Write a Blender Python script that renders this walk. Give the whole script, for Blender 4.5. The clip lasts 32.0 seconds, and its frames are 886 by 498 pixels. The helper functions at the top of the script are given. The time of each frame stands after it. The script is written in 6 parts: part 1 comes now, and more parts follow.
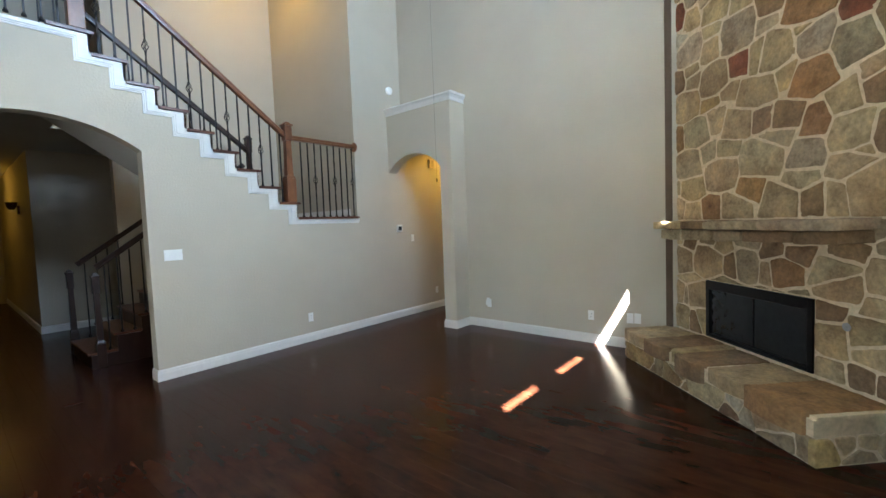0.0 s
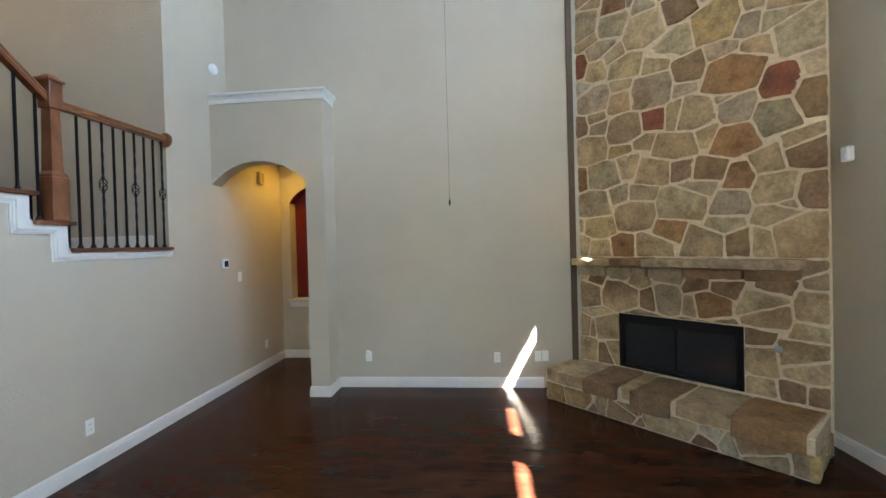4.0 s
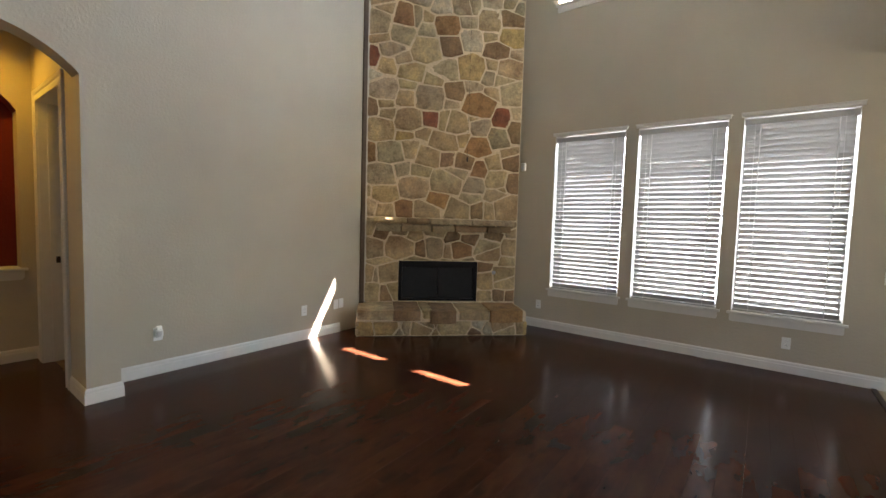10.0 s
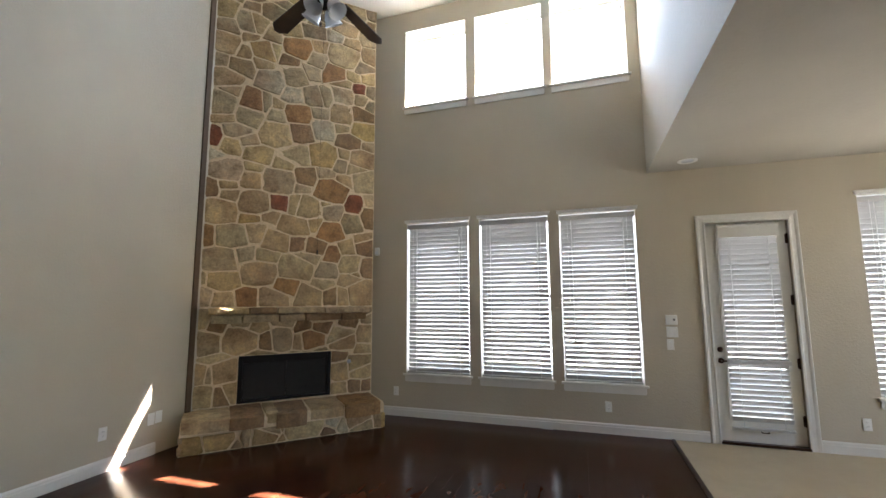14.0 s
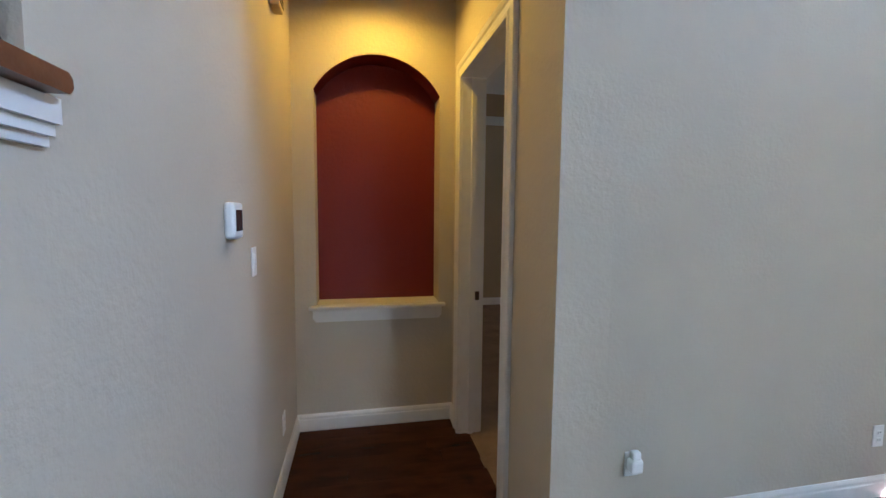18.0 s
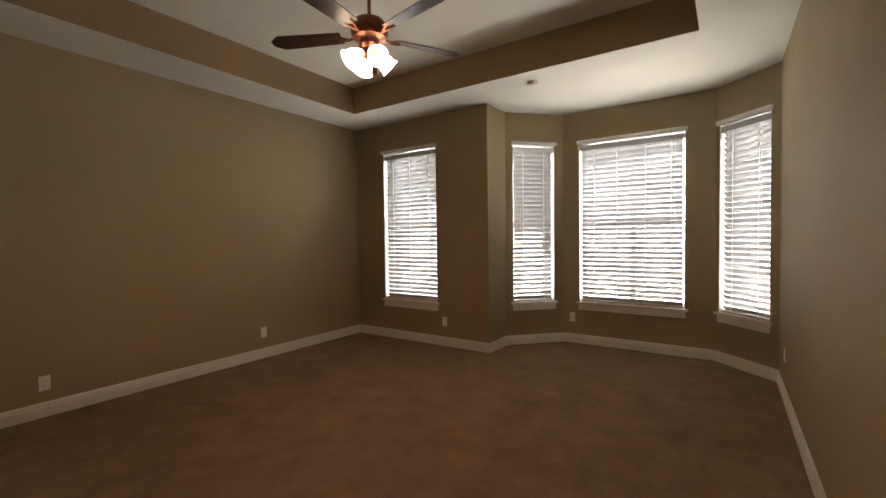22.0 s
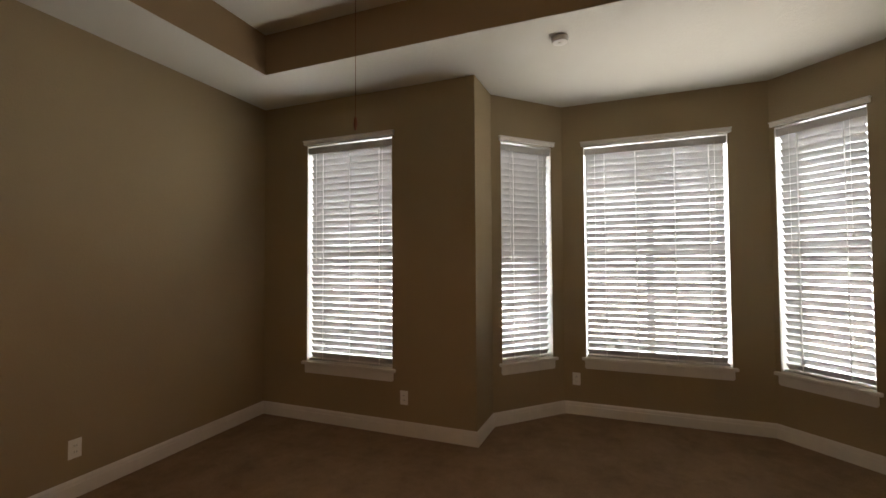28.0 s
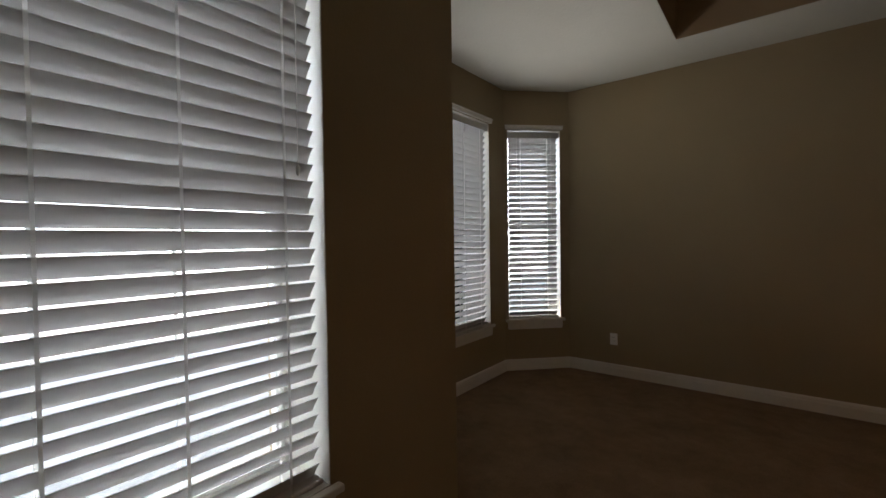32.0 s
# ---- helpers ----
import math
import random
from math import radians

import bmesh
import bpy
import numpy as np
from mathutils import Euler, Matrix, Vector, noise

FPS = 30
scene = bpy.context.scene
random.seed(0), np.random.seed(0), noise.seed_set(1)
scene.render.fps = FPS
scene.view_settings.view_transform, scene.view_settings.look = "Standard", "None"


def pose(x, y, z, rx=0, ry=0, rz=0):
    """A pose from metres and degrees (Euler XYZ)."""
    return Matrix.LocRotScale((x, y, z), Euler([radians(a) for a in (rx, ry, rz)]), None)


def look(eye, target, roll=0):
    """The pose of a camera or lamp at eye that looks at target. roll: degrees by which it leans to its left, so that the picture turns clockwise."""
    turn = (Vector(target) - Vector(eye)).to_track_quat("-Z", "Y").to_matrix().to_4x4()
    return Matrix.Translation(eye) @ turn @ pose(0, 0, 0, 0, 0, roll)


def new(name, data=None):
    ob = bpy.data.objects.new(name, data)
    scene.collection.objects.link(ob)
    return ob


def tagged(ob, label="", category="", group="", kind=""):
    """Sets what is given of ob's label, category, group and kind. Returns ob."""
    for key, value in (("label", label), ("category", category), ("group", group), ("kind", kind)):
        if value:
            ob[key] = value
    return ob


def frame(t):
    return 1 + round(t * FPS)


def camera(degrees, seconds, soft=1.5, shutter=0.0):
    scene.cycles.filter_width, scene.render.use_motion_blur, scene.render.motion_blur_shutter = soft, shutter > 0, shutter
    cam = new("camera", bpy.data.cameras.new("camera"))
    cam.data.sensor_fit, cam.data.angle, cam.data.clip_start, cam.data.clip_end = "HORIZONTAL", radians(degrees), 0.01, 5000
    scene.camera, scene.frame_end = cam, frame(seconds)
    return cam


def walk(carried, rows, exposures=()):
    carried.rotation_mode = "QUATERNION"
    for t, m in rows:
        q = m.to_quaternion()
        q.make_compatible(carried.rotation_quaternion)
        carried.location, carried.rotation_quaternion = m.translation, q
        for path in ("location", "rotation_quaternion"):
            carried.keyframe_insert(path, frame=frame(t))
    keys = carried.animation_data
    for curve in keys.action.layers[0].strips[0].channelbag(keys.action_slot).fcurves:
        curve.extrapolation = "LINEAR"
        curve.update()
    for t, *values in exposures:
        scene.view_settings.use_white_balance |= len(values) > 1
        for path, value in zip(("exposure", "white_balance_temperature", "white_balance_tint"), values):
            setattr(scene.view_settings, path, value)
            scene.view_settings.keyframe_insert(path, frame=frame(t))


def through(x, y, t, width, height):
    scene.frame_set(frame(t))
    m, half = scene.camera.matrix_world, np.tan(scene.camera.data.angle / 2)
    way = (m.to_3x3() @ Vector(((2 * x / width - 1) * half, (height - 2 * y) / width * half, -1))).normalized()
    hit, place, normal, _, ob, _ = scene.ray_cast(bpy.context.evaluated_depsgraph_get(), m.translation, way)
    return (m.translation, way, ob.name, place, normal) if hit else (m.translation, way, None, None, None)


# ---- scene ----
cam = camera(93.0, 32.0)
PATH = [
    (0, (5.057, -5.045, 1.518), (3.772, -3.517, 1.402), -2.2),
    (0.5, (4.977, -5.042, 1.506), (3.615, -3.582, 1.390), -1.8),
    (1, (4.857, -5.012, 1.507), (3.460, -3.583, 1.426), -2.1),
    (1.5, (4.705, -4.994, 1.528), (3.554, -3.361, 1.442), -3.4),
    (2, (4.522, -4.907, 1.569), (3.717, -3.076, 1.593), 1.3),
    (2.5, (4.200, -4.890, 1.611), (3.550, -2.999, 1.564), 2.0),
    (3, (3.861, -4.875, 1.629), (3.341, -2.946, 1.551), -1.7),
    (3.5, (3.452, -4.839, 1.649), (3.091, -2.873, 1.603), -1.9),
    (5.5, (1.662, -4.561, 1.650), (2.039, -2.596, 1.639), -2.9),
    (6, (1.266, -4.436, 1.662), (1.838, -2.521, 1.603), -2.9),
    (6.5, (0.918, -4.343, 1.657), (1.676, -2.493, 1.599), -3.1),
    (7, (0.626, -4.219, 1.625), (1.551, -2.446, 1.612), -2.6),
    (7.5, (0.378, -4.208, 1.570), (1.451, -2.521, 1.565), -1.2),
    (8, (0.278, -4.222, 1.516), (1.481, -2.628, 1.409), -0.4),
    (8.5, (0.229, -4.225, 1.461), (1.537, -2.717, 1.344), 1.6),
    (9, (0.252, -4.238, 1.444), (1.628, -2.794, 1.306), 1.7),
    (9.5, (0.274, -4.222, 1.443), (1.756, -2.889, 1.278), 1.5),
    (10, (0.257, -4.195, 1.412), (1.847, -2.988, 1.287), 1.7),
    (10.5, (0.288, -4.233, 1.434), (1.963, -3.143, 1.346), 1.6),
    (11, (0.317, -4.278, 1.461), (2.090, -3.353, 1.415), 1.4),
    (11.5, (0.330, -4.286, 1.460), (2.159, -3.477, 1.488), 0.1),
    (12, (0.330, -4.280, 1.491), (2.191, -3.551, 1.574), -0.2),
    (12.5, (0.316, -4.288, 1.514), (2.193, -3.618, 1.681), -0.2),
    (13, (0.299, -4.301, 1.520), (2.180, -3.665, 1.761), -0.6),
    (13.5, (0.293, -4.283, 1.564), (2.183, -3.693, 1.842), -0.9),
    (15.5, (0.393, -3.638, 1.433), (2.102, -2.606, 1.309), 2.5),
    (16, (0.411, -3.394, 1.434), (1.789, -1.947, 1.358), 3.6),
    (16.5, (0.437, -3.035, 1.480), (1.477, -1.338, 1.283), 1.8),
    (17, (0.413, -2.575, 1.492), (1.129, -0.716, 1.318), 2.7),
    (17.5, (0.385, -2.134, 1.514), (0.853, -0.193, 1.402), 0.2),
    (18, (0.417, -1.656, 1.512), (0.815, 0.297, 1.343), 0.5),
    (18.5, (0.456, -1.194, 1.478), (0.888, 0.756, 1.378), -0.9),
    (19, (0.473, -0.793, 1.476), (1.041, 1.123, 1.387), -1.0),
    (19.5, (0.423, -0.445, 1.509), (1.159, 1.413, 1.426), 0.2),
    (20, (0.496, -0.127, 1.536), (1.450, 1.629, 1.458), -0.3),
    (20.5, (0.668, 0.130, 1.551), (1.866, 1.726, 1.426), -1.1),
    (21, (0.831, 0.363, 1.339), (2.240, 1.781, 1.265), 0.4),
    (21.5, (1.038, 0.462, 1.350), (2.614, 1.692, 1.285), -0.6),
    (22, (1.256, 0.533, 1.380), (2.914, 1.651, 1.323), -0.7),
    (22.5, (1.412, 0.560, 1.415), (3.078, 1.666, 1.421), -1.5),
    (23, (1.480, 0.507, 1.429), (3.098, 1.680, 1.483), -1.0),
    (23.5, (1.501, 0.463, 1.455), (3.067, 1.706, 1.509), -0.7),
    (24, (1.476, 0.483, 1.454), (3.006, 1.770, 1.499), -0.0),
    (24.5, (1.467, 0.487, 1.452), (2.995, 1.776, 1.497), 0.3),
    (25, (1.474, 0.490, 1.458), (3.003, 1.778, 1.492), 0.0),
    (25.5, (1.529, 0.512, 1.445), (3.056, 1.803, 1.441), -1.0),
    (26, (1.670, 0.629, 1.420), (3.229, 1.882, 1.363), -0.9),
    (26.5, (1.883, 0.851, 1.424), (3.529, 1.986, 1.367), -1.3),
    (28.5, (2.633, 2.355, 1.448), (4.561, 2.886, 1.482), -0.0),
    (29, (2.767, 2.795, 1.436), (4.747, 3.080, 1.400), 0.6),
    (29.5, (2.949, 3.228, 1.452), (4.948, 3.189, 1.412), 1.7),
    (30, (3.131, 3.619, 1.465), (5.099, 3.265, 1.433), -1.1),
    (30.5, (3.390, 3.950, 1.464), (5.294, 3.337, 1.425), -1.0),
    (31, (3.673, 4.274, 1.442), (5.472, 3.400, 1.470), -0.5),
    (31.5, (4.046, 4.452, 1.448), (5.637, 3.241, 1.389), -0.9),
    (32, (4.481, 4.521, 1.385), (5.716, 2.949, 1.342), -0.8),
]
EXPOSURES = [(0, 5.60, 5750, 11), (6, 5.50, 5800, 15), (9, 5.36, 6200, 17), (11, 5.36, 6600, 19), (13, 5.26, 6500, 19), (15.5, 5.00, 5600, 16), (16, 4.92, 5450, 16), (17, 5.66, 5050, 18), (18.3, 5.74, 5250, 18), (19, 5.54, 5800, 18), (20, 5.82, 6600, 18), (21, 6.46, 6850, 18), (22, 6.50, 6850, 19), (23, 6.38, 6850, 19), (24, 6.22, 6850, 19), (26, 6.20, 6800, 18), (29, 6.00, 6700, 18), (31, 5.48, 6450, 18), (32, 4.90, 6300, 17)]
walk(cam, [(t, look(eye, target, roll)) for t, eye, target, roll in PATH], EXPOSURES)

# ---------------------------------------------------------------- helpers
PI = math.pi


def mat_new(name):
    m = bpy.data.materials.new(name)
    m.use_nodes = True
    nt = m.node_tree
    return m, nt, nt.nodes["Principled BSDF"]


def node(nt, kind, **values):
    n = nt.nodes.new(kind)
    for key, value in values.items():
        if key in n.inputs:
            n.inputs[key].default_value = value
    return n


def coords(nt, scale=(1, 1, 1), generated=False):
    tc = nt.nodes.new("ShaderNodeTexCoord")
    mp = nt.nodes.new("ShaderNodeMapping")
    mp.inputs["Scale"].default_value = scale
    if generated:
        nt.links.new(tc.outputs["Object"], mp.inputs["Vector"])
    else:
        geo = nt.nodes.new("ShaderNodeNewGeometry")
        nt.links.new(geo.outputs["Position"], mp.inputs["Vector"])
    return mp.outputs["Vector"]


def ramp(nt, fac, stops):
    r = nt.nodes.new("ShaderNodeValToRGB")
    els = r.color_ramp.elements
    while len(els) < len(stops):
        els.new(0.5)
    for e, (pos, col) in zip(els, stops):
        e.position, e.color = pos, (*col, 1)
    nt.links.new(fac, r.inputs["Fac"])
    return r.outputs["Color"]


def mix(nt, fac, a, b, mode="MIX"):
    m = nt.nodes.new("ShaderNodeMix")
    m.data_type, m.blend_type = "RGBA", mode
    for sock, v in ((m.inputs["Factor"], fac), (m.inputs["A"], a), (m.inputs["B"], b)):
        if hasattr(v, "is_output"):
            nt.links.new(v, sock)
        elif isinstance(v, (int, float)):
            sock.default_value = v
        else:
            sock.default_value = (*v, 1)
    return m.outputs["Result"]


def bump(nt, bsdf, height, strength, distance):
    b = nt.nodes.new("ShaderNodeBump")
    b.inputs["Strength"].default_value, b.inputs["Distance"].default_value = strength, distance
    nt.links.new(height, b.inputs["Height"])
    nt.links.new(b.outputs["Normal"], bsdf.inputs["Normal"])


def noise_tex(nt, vec, scale, detail=4, rough=0.55):
    n = nt.nodes.new("ShaderNodeTexNoise")
    n.inputs["Scale"].default_value, n.inputs["Detail"].default_value, n.inputs["Roughness"].default_value = scale, detail, rough
    nt.links.new(vec, n.inputs["Vector"])
    return n.outputs["Fac"]


def paint(name, colour, rough=0.75, peel=0.35, peel_scale=90, vary=0.06):
    """Rolled wall paint over orange-peel plaster."""
    m, nt, b = mat_new(name)
    v = coords(nt)
    big = noise_tex(nt, v, 0.8, 3)
    dark = tuple(c * (1 - vary) for c in colour)
    lite = tuple(min(1, c * (1 + vary)) for c in colour)
    nt.links.new(ramp(nt, big, [(0.3, dark), (0.7, lite)]), b.inputs["Base Color"])
    b.inputs["Roughness"].default_value = rough
    b.inputs["Specular IOR Level"].default_value = 0.3
    bump(nt, b, noise_tex(nt, v, peel_scale, 3, 0.6), peel, 0.004)
    return m


def plain(name, colour, rough=0.5, metal=0.0, vary=0.08, scale=18, bumps=0.0):
    m, nt, b = mat_new(name)
    v = coords(nt, generated=True)
    f = noise_tex(nt, v, scale, 4)
    nt.links.new(ramp(nt, f, [(0.3, tuple(c * (1 - vary) for c in colour)), (0.7, tuple(min(1, c * (1 + vary)) for c in colour))]), b.inputs["Base Color"])
    b.inputs["Roughness"].default_value, b.inputs["Metallic"].default_value = rough, metal
    if bumps:
        bump(nt, b, noise_tex(nt, v, scale * 4, 4), bumps, 0.003)
    return m


def glow(name, colour, strength):
    m, nt, b = mat_new(name)
    b.inputs["Base Color"].default_value = (0.9, 0.88, 0.82, 1)
    b.inputs["Emission Color"].default_value = (*colour, 1)
    b.inputs["Emission Strength"].default_value = strength
    b.inputs["Roughness"].default_value = 0.3
    return m


# ---------------------------------------------------------------- mesh helpers
def bm_new():
    return bmesh.new()


def box(bm, lo, hi, m=None, bevel=0.0):
    vs = [bm.verts.new((x, y, z)) for x in (lo[0], hi[0]) for y in (lo[1], hi[1]) for z in (lo[2], hi[2])]
    fs = [bm.faces.new([vs[i] for i in q]) for q in ((0, 1, 3, 2), (4, 6, 7, 5), (0, 4, 5, 1), (2, 3, 7, 6), (0, 2, 6, 4), (1, 5, 7, 3))]
    if bevel:
        es = list({e for f in fs for e in f.edges})
        r = bmesh.ops.bevel(bm, geom=es, offset=bevel, segments=2, affect="EDGES", profile=0.5)
        vs = list({v for f in r["faces"] for v in f.verts} | {v for v in vs if v.is_valid})
    if m is not None:
        bmesh.ops.transform(bm, matrix=m, verts=vs)
    return vs


def lathe(bm, profile, seg=20, m=None, close=True):
    rings = []
    for r, z in profile:
        rings.append([bm.verts.new((r * math.cos(2 * PI * i / seg), r * math.sin(2 * PI * i / seg), z)) for i in range(seg)])
    for a, b in zip(rings, rings[1:]):
        for i in range(seg):
            bm.faces.new((a[i], a[(i + 1) % seg], b[(i + 1) % seg], b[i]))
    if close:
        bm.faces.new(rings[0][::-1])
        bm.faces.new(rings[-1])
    vs = [v for r in rings for v in r]
    if m is not None:
        bmesh.ops.transform(bm, matrix=m, verts=vs)
    return vs


def tube(bm, pts, radius, seg=8):
    """A round rod along a polyline; radius may be a list."""
    pts = [Vector(p) for p in pts]
    rad = radius if isinstance(radius, (list, tuple)) else [radius] * len(pts)
    rings = []
    up = Vector((0, 0, 1)) if abs((pts[-1] - pts[0]).normalized().z) < 0.9 else Vector((1, 0, 0))
    for i, p in enumerate(pts):
        d = (pts[min(i + 1, len(pts) - 1)] - pts[max(i - 1, 0)]).normalized()
        s = d.cross(up).normalized()
        t = s.cross(d)
        rings.append([bm.verts.new(p + rad[i] * (math.cos(2 * PI * k / seg) * s + math.sin(2 * PI * k / seg) * t)) for k in range(seg)])
    for a, b in zip(rings, rings[1:]):
        for k in range(seg):
            bm.faces.new((a[k], a[(k + 1) % seg], b[(k + 1) % seg], b[k]))
    bm.faces.new(rings[0][::-1])
    bm.faces.new(rings[-1])


def sweep(bm, profile, a, b, up=(0, 0, 1)):
    """Extrude a closed 2D profile (side, up) from a to b."""
    a, b = Vector(a), Vector(b)
    d = (b - a).normalized()
    side = d.cross(Vector(up)).normalized()
    top = side.cross(d)
    r0 = [bm.verts.new(a + x * side + y * top) for x, y in profile]
    r1 = [bm.verts.new(b + x * side + y * top) for x, y in profile]
    n = len(profile)
    for i in range(n):
        bm.faces.new((r0[i], r0[(i + 1) % n], r1[(i + 1) % n], r1[i]))
    bm.faces.new(r0[::-1])
    bm.faces.new(r1)


def prism(bm, poly, w0, w1, m):
    """A polygon in (u, z) between depths w0 and w1, in the frame m (u, w, z)."""
    a = [bm.verts.new(m @ Vector((u, w0, z))) for u, z in poly]
    b = [bm.verts.new(m @ Vector((u, w1, z))) for u, z in poly]
    n = len(poly)
    for i in range(n):
        bm.faces.new((a[i], a[(i + 1) % n], b[(i + 1) % n], b[i]))
    bm.faces.new(a[::-1])
    bm.faces.new(b)


def mesh_of(name, bm, material, smooth=False):
    bmesh.ops.recalc_face_normals(bm, faces=bm.faces)
    me = bpy.data.meshes.new(name)
    bm.to_mesh(me)
    bm.free()
    me.materials.append(material)
    if smooth:
        me.shade_smooth()
        me.set_sharp_from_angle(angle=radians(38))
    return me


def part(name, bm, material, parent=None, label="", smooth=False):
    ob = new(name, mesh_of(name, bm, material, smooth) if isinstance(bm, bmesh.types.BMesh) else bm)
    if parent is not None:
        ob.parent = parent
    return tagged(ob, label)


def thing(name, label, category, at=(0, 0, 0), group=""):
    ob = new(name)
    ob.empty_display_size = 0.1
    ob.location = at
    return tagged(ob, label, category, group)


def solid(name, bm, material, label, category="", kind="", smooth=False, group=""):
    return tagged(part(name, bm, material, None, "", smooth), label, category, group, kind)


def local(x, y, deg):
    """Frame of a wall: u runs along the heading, w points to its left (into the room)."""
    return Matrix.Translation((x, y, 0)) @ Matrix.Rotation(radians(deg), 4, "Z")


def quad(bm, m, pts):
    bm.faces.new([bm.verts.new(m @ Vector(p)) for p in pts])


def arc_z(u, u0, u1, zs, zc):
    half, h = (u1 - u0) / 2, zc - zs
    r = (half * half + h * h) / (2 * h)
    d = u - (u0 + u1) / 2
    return zc - r + math.sqrt(max(r * r - d * d, 0))


def wall(name, label, m, length, z0, z1, thick, openings, material):
    """A wall whose room face is w=0 and whose body lies behind it; openings (u0, u1, z0, z1) or with an arch (u0, u1, z0, spring, crown)."""
    bm = bm_new()
    us, zs = {0, length}, {z0, z1}
    for o in openings:
        us |= {o[0], o[1]}
        zs |= {o[2], o[-1]}
    us, zs = sorted(us), sorted(zs)
    for ua, ub in zip(us, us[1:]):
        for za, zb in zip(zs, zs[1:]):
            uc, zc = (ua + ub) / 2, (za + zb) / 2
            if any(o[0] < uc < o[1] and o[2] < zc < o[-1] for o in openings):
                continue
            for w in (0, -thick):
                quad(bm, m, [(ua, w, za), (ub, w, za), (ub, w, zb), (ua, w, zb)])
    for o in openings:
        u0, u1, a, top = o[0], o[1], o[2], o[3]
        for u in (u0, u1):
            quad(bm, m, [(u, 0, a), (u, -thick, a), (u, -thick, top), (u, 0, top)])
        if a > z0:
            quad(bm, m, [(u0, 0, a), (u1, 0, a), (u1, -thick, a), (u0, -thick, a)])
        if len(o) == 4:
            quad(bm, m, [(u0, 0, top), (u1, 0, top), (u1, -thick, top), (u0, -thick, top)])
        else:
            n = 24
            for i in range(n):
                ua, ub = u0 + (u1 - u0) * i / n, u0 + (u1 - u0) * (i + 1) / n
                za, zb = arc_z(ua, u0, u1, o[3], o[4]), arc_z(ub, u0, u1, o[3], o[4])
                for w in (0, -thick):
                    quad(bm, m, [(ua, w, za), (ub, w, zb), (ub, w, o[4]), (ua, w, o[4])])
                quad(bm, m, [(ua, 0, za), (ub, 0, zb), (ub, -thick, zb), (ua, -thick, za)])
    for u in (0, length):
        quad(bm, m, [(u, 0, z0), (u, -thick, z0), (u, -thick, z1), (u, 0, z1)])
    quad(bm, m, [(0, 0, z1), (length, 0, z1), (length, -thick, z1), (0, -thick, z1)])
    bmesh.ops.remove_doubles(bm, verts=bm.verts, dist=1e-5)
    return solid(name, bm, material, label, kind="structure")


def slab(name, label, lo, hi, material, kind="structure"):
    bm = bm_new()
    box(bm, lo, hi)
    return solid(name, bm, material, label, kind=kind)


BASE = ((0, 0), (0.016, 0), (0.016, 0.078), (0.0125, 0.086), (0.0125, 0.1), (0.009, 0.109), (0.004, 0.117), (0, 0.117))


def baseboard(points, material, label="white painted wooden baseboard with a moulded top", profile=BASE, z=0.0, name="baseboard"):
    """A skirting along a polyline; the room lies on its left."""
    pts = [Vector(p) for p in points]
    rings = []
    for i, p in enumerate(pts):
        ds = []
        if i > 0:
            ds.append((p - pts[i - 1]).normalized())
        if i < len(pts) - 1:
            ds.append((pts[i + 1] - p).normalized())
        ns = [Vector((-d.y, d.x)) for d in ds]
        off = ns[0] if len(ns) == 1 else (ns[0] + ns[1]) / (1 + ns[0].dot(ns[1]))
        rings.append([(p.x + off.x * x, p.y + off.y * x, z + h) for x, h in profile])
    bm = bm_new()
    rs = [[bm.verts.new(c) for c in r] for r in rings]
    n = len(profile)
    for a, b in zip(rs, rs[1:]):
        for i in range(n):
            bm.faces.new((a[i], a[(i + 1) % n], b[(i + 1) % n], b[i]))
    bm.faces.new(rs[0][::-1])
    bm.faces.new(rs[-1])
    return solid(name, bm, material, label, kind="structure")


# ---------------------------------------------------------------- plan (metres)
CEIL = 5.82          # high ceiling of the living room
LOW = 3.03           # lower ceilings
XW = 5.70            # face of the window wall
T = 0.40             # outer walls
BX0, BY0, BY1, BZ = 1.23, 0.12, 5.03, 2.945   # bedroom
RISE, RUN = 0.193, 0.254
LAND = 1.69          # stair landing

# ---------------------------------------------------------------- world and light
world = bpy.data.worlds.new("sky")
scene.world = world
world.use_nodes = True
wn = world.node_tree
sky = wn.nodes.new("ShaderNodeTexSky")
sky.sky_type, sky.sun_disc = "NISHITA", False
SUN = Vector((0.55, -0.515, 1.0)).normalized()
sky.sun_elevation = math.asin(SUN.z)
sky.sun_rotation = math.atan2(SUN.x, SUN.y)
wn.links.new(sky.outputs["Color"], wn.nodes["Background"].inputs["Color"])
wn.nodes["Background"].inputs["Strength"].default_value = 0.05


def lamp(name, kind, energy, colour, m, **values):
    d = bpy.data.lights.new(name, kind)
    d.energy, d.color = energy, colour
    for key, value in values.items():
        if key == "size":
            d.size = value
        elif key == "size_y":
            d.shape, d.size_y = "RECTANGLE", value
        elif key == "angle":
            d.angle = value
        elif key == "radius":
            d.shadow_soft_size = value
        elif key == "spread":
            d.spread = value
        elif key == "cone":
            d.spot_size, d.spot_blend = value, 0.6
    ob = new(name, d)
    ob.matrix_world = m
    return ob


lamp("sun", "SUN", 5.0, (1.0, 0.93, 0.82), look(SUN * 30, (0, 0, 0)), angle=radians(0.53))

DAY = (0.45, 0.69, 1.0)
HAZE = (1.0, 0.97, 0.84)
GLOW = (1.0, 0.95, 0.84)
NOOKDAY = (1.0, 0.88, 0.68)
WARM = (1.0, 0.57, 0.05)


